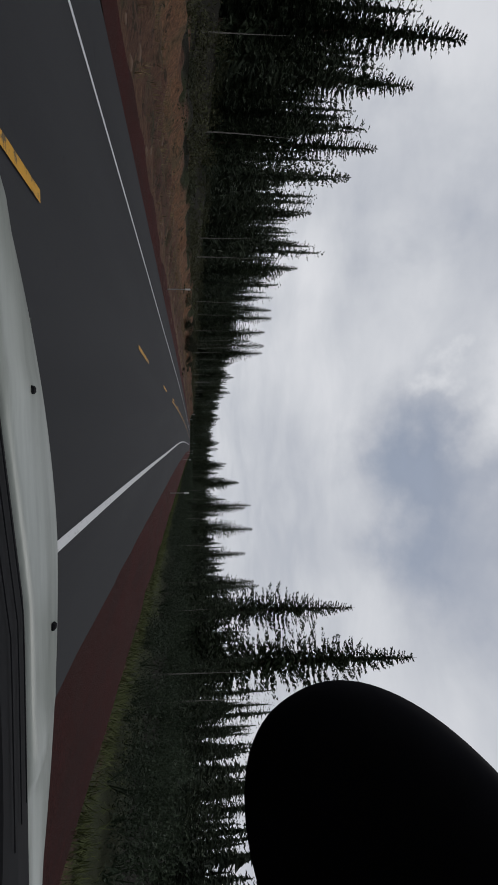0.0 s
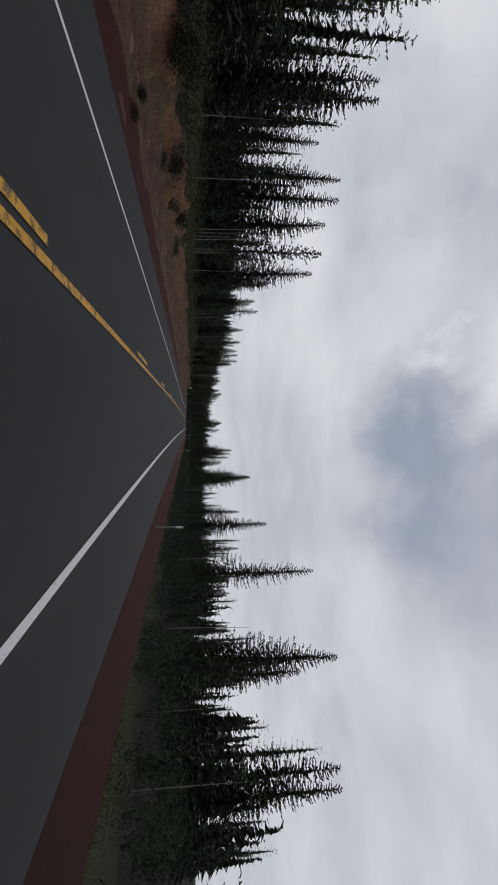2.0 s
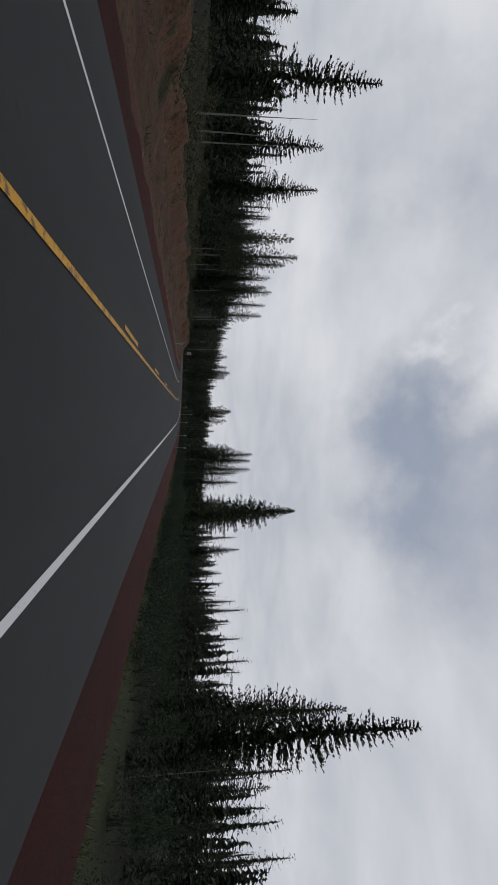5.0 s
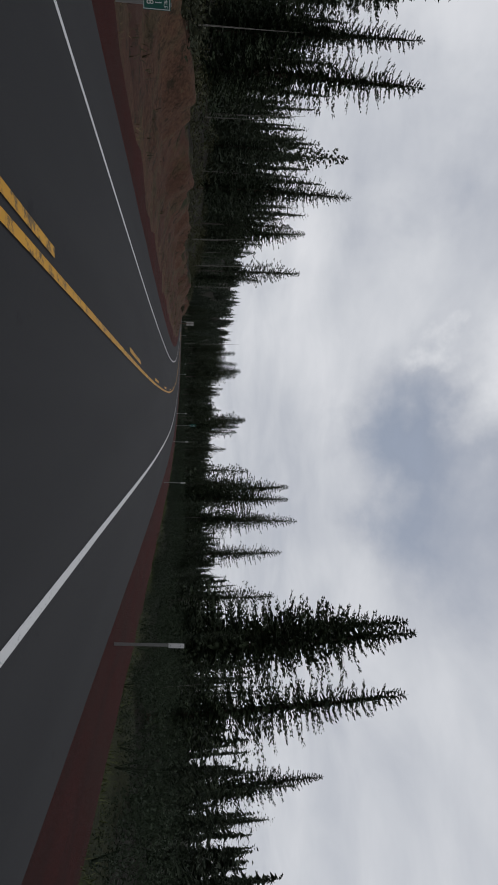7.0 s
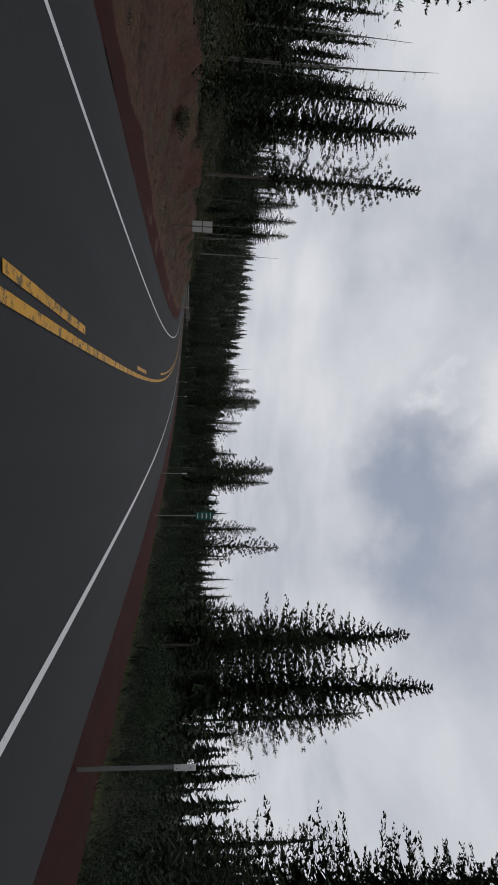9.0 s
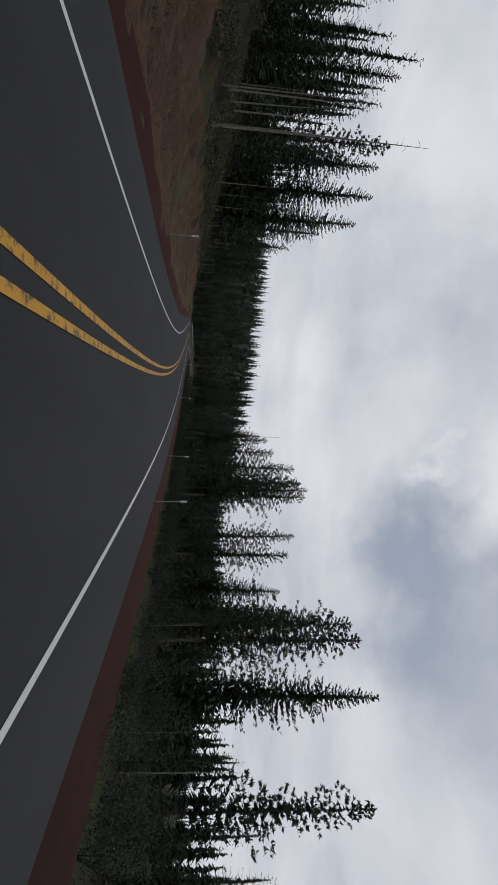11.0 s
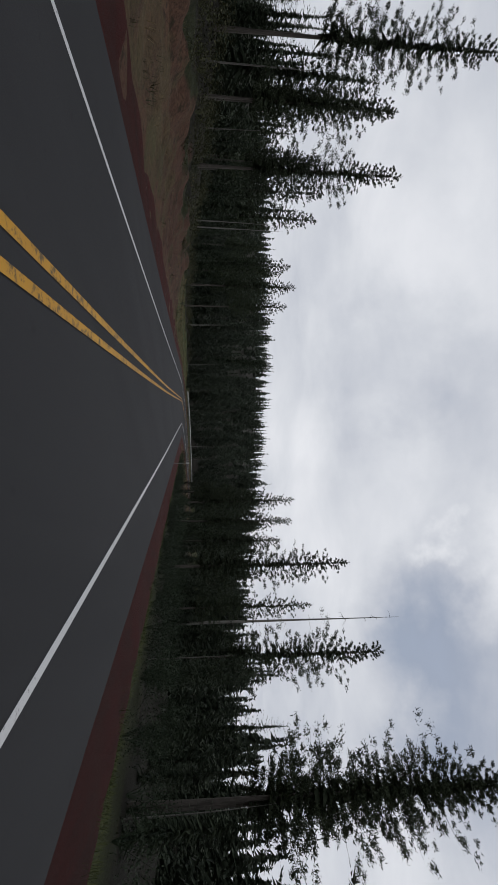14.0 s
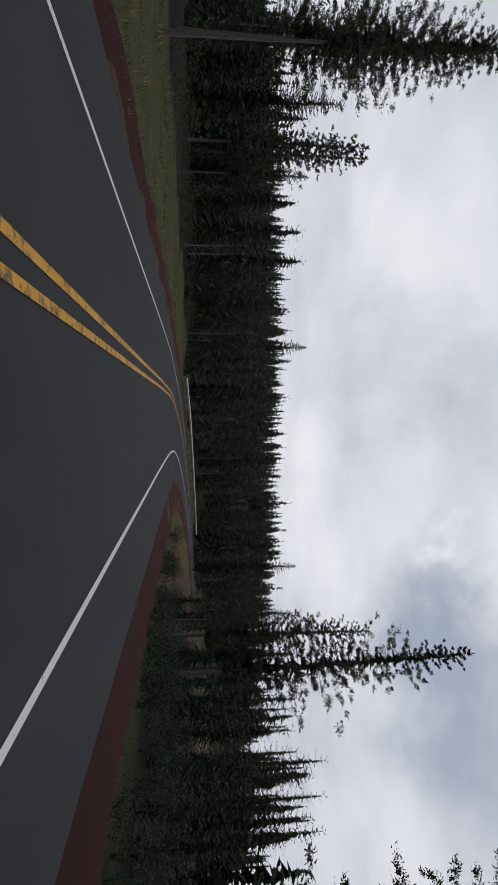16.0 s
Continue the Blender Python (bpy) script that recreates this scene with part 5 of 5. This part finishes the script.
# bleached branch in the grass of the right verge
x, y = at(np.array([361.0]), np.array([11.6]))[0]
v, f = tube([(0, 0, 0), (0.03, 0, 0.3), (-0.02, 0.02, 0.6), (0.05, 0, 0.95)], [0.05, 0.045, 0.035, 0.012], 6)
o = tagged(mesh("fallen_branch", v, f, M_DEAD, smooth=True), "short bleached branch leaning in the roadside grass", "branch")
o.matrix_basis = pose(x, y, float(ground_z(np.array([x]), np.array([y]))[0]) + 0.02, 48, 0, 60)

# ---------------------------------------------------------------- the car at the start of the drive
k = Mat("white_car_paint", 0.32, spec=0.5)
film = k.noise(3.5, 6, 0.65, (0.5, 3.0, 3.0))
spat = k.noise(22, 4, 0.7)
c = k.mix(k.ramp(film, [(0.40, 0.0), (0.62, 0.75)]), (0.275, 0.295, 0.262), (0.165, 0.180, 0.155))
M_PAINT = k.colour(k.mix(k.ramp(spat, [(0.64, 0.0), (0.72, 0.35)]), c, (0.26, 0.26, 0.23))).m
k = Mat("black_trim", 0.8, spec=0.08)
M_TRIM = k.colour(k.mix(k.noise(30, 4), (0.003, 0.003, 0.004), (0.009, 0.009, 0.010))).m
k = Mat("mirror_housing", 0.95, spec=0.03)
M_HOUSING = k.colour(k.mix(k.noise(60, 3), (0.006, 0.006, 0.008), (0.011, 0.011, 0.013))).m
k = Mat("tyre_rubber", 0.85)
M_TYRE = k.colour(k.mix(k.noise(20, 4), (0.012, 0.012, 0.012), (0.03, 0.03, 0.03))).m
car = thing("car", "white passenger car standing in the lane, its windscreen opening clear", "car")
MID, HALF = 0.36, 0.95


def loft(name, rings, material, parent, close=False, label=""):
    v = [p for ring in rings for p in ring]
    m = len(rings[0])
    f = [(i * m + j, i * m + (j + 1) % m, (i + 1) * m + (j + 1) % m, (i + 1) * m + j) for i in range(len(rings) - 1) for j in range(m if close else m - 1)]
    return mesh(name, v, f, material, parent, True, label)


def crest(u):
    q = (u - MID) / 0.90
    return 1.645 - 0.265 * q * q, 1.041 - 0.048 * max(0.0, (MID - u) / 0.97) ** 1.3


def hood_back(u):
    return 1.035 + 0.135 * min(1.0, max(0.0, (u + 0.10) / 0.50)) - 0.03 * max(0.0, u - 0.5)


rings = []
for i in range(41):
    u = MID + HALF * 1.02 * (i / 20 - 1)
    fc, zc = crest(u)
    fb = hood_back(u)
    zb = 1.45 - 0.354 + (-0.012 if u > 0.8 else 0) - 0.010 * max(0.0, (MID - u)) ** 2
    edge = max(0.0, abs(u - MID) / HALF - 0.86)
    drop = 1.1 * edge * edge * 8
    ring = [(u, fb + 0.004, zb - 0.05), (u, fb, zb - 0.008), (u, fb + 0.012, zb)]
    for j in range(1, 9):
        t = j / 9
        rib = 0.006 * math.exp(-((abs(u - MID) - 0.42) / 0.05) ** 2)
        ring.append((u, fb + (fc - fb) * t, zb + (zc - zb) * t + 0.020 * math.sin(math.pi * t) * (1 - t) + rib - drop * 0.3))
    ring += [(u, fc, zc - drop * 0.3), (u, fc + 0.10, zc - 0.05 - drop * 0.3), (u, fc + 0.20, zc - 0.14), (u, fc + 0.25, zc - 0.30), (u, fc + 0.25, zc - 0.40)]
    rings.append(ring)
loft("hood", rings, M_PAINT, car, label="dusty white hood")
# black panel and grille between hood and windscreen
rings = []
for i in range(30):
    u = -0.55 + 1.80 * i / 29
    fb = hood_back(u)
    rings.append([(u, 0.52, 1.165), (u, 0.70, 1.145), (u, fb - 0.14, 1.108), (u, fb - 0.012, 1.090), (u, fb - 0.012, 0.98)])
loft("cowl_panel", rings, M_TRIM, car, label="black plastic cowl")
for d0 in (0.05, 0.11, 0.18):
    path = [(u, hood_back(u) - d0, 1.092 + 0.14 * d0) for u in np.linspace(-0.5, 0.80, 14)]
    loft("cowl_rib", [[(x, y - 0.002, z), (x, y - 0.001, z + 0.002), (x, y + 0.001, z + 0.002), (x, y + 0.002, z)] for x, y, z in path], M_TRIM, car)
for x0, x1 in ((-0.45, 0.20), (0.30, 0.86)):
    path = [(x0 + (x1 - x0) * t, 0.80 - 0.05 * t, 1.145 + 0.012 * math.sin(3.1 * t)) for t in np.linspace(0, 1, 9)]
    w = loft("wiper", [[(x, y - 0.012, z), (x, y, z + 0.016), (x, y + 0.012, z), (x, y, z - 0.010)] for x, y, z in path], M_TRIM, car, True, "black windscreen wiper")
# washer nozzles
for u, f0 in ((-0.062, 1.300), (0.560, 1.445)):
    fc, zc = crest(u)
    fb = hood_back(u)
    t = (f0 - fb) / (fc - fb)
    bm = box(0.020, 0.026, 0.014, 0, 0.005)
    o = part("washer_nozzle", bm, M_TRIM, car, "small black washer nozzle")
    o.location = (u, f0, 1.096 + (zc - 1.096) * t + 0.020 * math.sin(math.pi * t) * (1 - t) - 0.002)
# lower body, fenders and cabin sides
stations = [(1.93, 0.66, 0.42, 0.62), (1.86, 0.84, 0.30, 0.80), (1.60, 0.94, 0.24, 0.90), (1.10, 0.96, 0.22, 1.00), (0.4, 0.965, 0.22, 1.02), (-1.6, 0.965, 0.22, 1.02), (-2.3, 0.93, 0.28, 1.02), (-2.55, 0.82, 0.40, 0.95)]
for side in (-1, 1):
    rings = []
    for f0, hw, z0, z1 in stations:
        rings.append([(MID + side * (hw - 0.16), f0, z0), (MID + side * (hw - 0.03), f0, z0 + 0.04), (MID + side * hw, f0, (z0 + z1) / 2), (MID + side * (hw - 0.01), f0, z1 - 0.06), (MID + side * (hw - 0.05), f0, z1)])
    loft("side_panel", rings, M_PAINT, car, label="white body side")
for f0, sgn in ((1.93, 1), (-2.55, -1)):
    v = [(MID + x * 0.70, f0 + sgn * (0.06 if 0.4 < z < 0.8 else 0), z) for z in (0.38, 0.55, 0.75, 0.90) for x in (-1, -0.5, 0, 0.5, 1)]
    f = [(r * 5 + c0, r * 5 + c0 + 1, r * 5 + c0 + 6, r * 5 + c0 + 5) for r in range(3) for c0 in range(4)]
    mesh("bumper", v, f, M_PAINT, car, True, "white bumper")
rings = []
for f0, z0 in ((0.12, 1.655), (0.0, 1.70), (-0.6, 1.735), (-1.4, 1.73), (-2.1, 1.66)):
    rings.append([(MID + x * 0.74, f0, z0 - 0.06 * abs(x) ** 3) for x in (-1, -0.8, -0.4, 0, 0.4, 0.8, 1)] + [(MID + x * 0.72, f0, z0 - 0.07 - 0.06 * abs(x) ** 3) for x in (1, 0.4, -0.4, -1)])
loft("roof", rings, M_PAINT, car, True, "white roof")
for side in (-1, 1):
    for (f0, z0, w0), (f1, z1, w1) in (((0.86, 1.02, 0.955), (0.12, 1.63, 0.745)), ((-2.3, 1.0, 0.90), (-2.05, 1.62, 0.74)), ((-0.75, 1.0, 0.95), (-0.80, 1.68, 0.75))):
        a, b = Vector((MID + side * w0, f0, z0)), Vector((MID + side * w1, f1, z1))
        loft("pillar", [[tuple(a.lerp(b, t) + Vector((dx, dy, 0))) for dx, dy in ((-0.025, -0.04), (0.025, -0.04), (0.03, 0.04), (-0.03, 0.04))] for t in (0, 0.5, 1)], M_PAINT, car, True)
for wx in (MID - 0.80, MID + 0.80):
    for wy in (1.35, -1.45):
        prof = [(-0.10, 0.22), (-0.105, 0.30), (-0.07, 0.335), (0.07, 0.335), (0.105, 0.30), (0.10, 0.22)]
        wheel = loft("wheel", [[(wx + x, wy + r0 * math.cos(a), 0.35 + r0 * math.sin(a)) for x, r0 in prof] for a in np.linspace(0, 2 * math.pi, 25)], M_TYRE, car, label="black rubber tyre")
        disc = [(0.0, 0.02), (0.03, 0.06), (0.02, 0.19), (0.06, 0.22)]
        sg = 1 if wx > MID else -1
        loft("rim", [[(wx + sg * (x + 0.03), wy + r0 * math.cos(a), 0.35 + r0 * math.sin(a)) for x, r0 in disc] for a in np.linspace(0, 2 * math.pi, 25)], M_STEEL, wheel)
# rear-view mirror hung from the windscreen, seen from behind and close by
eye = Vector((0.0, 0.0, 1.45))
ahead, across, above = Vector((0.0511, 0.9932, 0.1050)), Vector((0.9987, -0.0503, -0.0104)), Vector((0.0051, -0.1054, 0.9944))
hub = eye + ahead * 0.220 + above * 0.0907 + across * 0.2190
ax_a, ax_b, ax_c = (above * 0.835 - across * 0.550) * 0.0605, (above * 0.550 + across * 0.835) * 0.1345, ahead * 0.028
power = lambda t, e: math.copysign(abs(t) ** e, t)
rings = []
for i in range(41):
    la = -math.pi / 2 + math.pi * i / 40
    ring = []
    for j in range(112):
        lo = 2 * math.pi * j / 112
        e = 2 / 2.24
        ring.append(tuple(hub + ax_a * (power(math.cos(la), 0.55) * power(math.cos(lo), e)) + ax_b * (power(math.cos(la), 0.55) * power(math.sin(lo), e)) + ax_c * power(math.sin(la), 0.8)))
    rings.append(ring)
loft("rear_view_mirror", rings, M_HOUSING, car, True, "black rounded housing of the rear-view mirror")
stem = hub + ax_c * 0.8
loft("mirror_stem", [[tuple(stem.lerp(Vector((0.36, 0.30, 1.64)), t) + Vector((0.008 * math.cos(a), 0, 0.008 * math.sin(a)))) for a in np.linspace(0, 5.5, 8)] for t in (0, 1)], M_HOUSING, car, True)
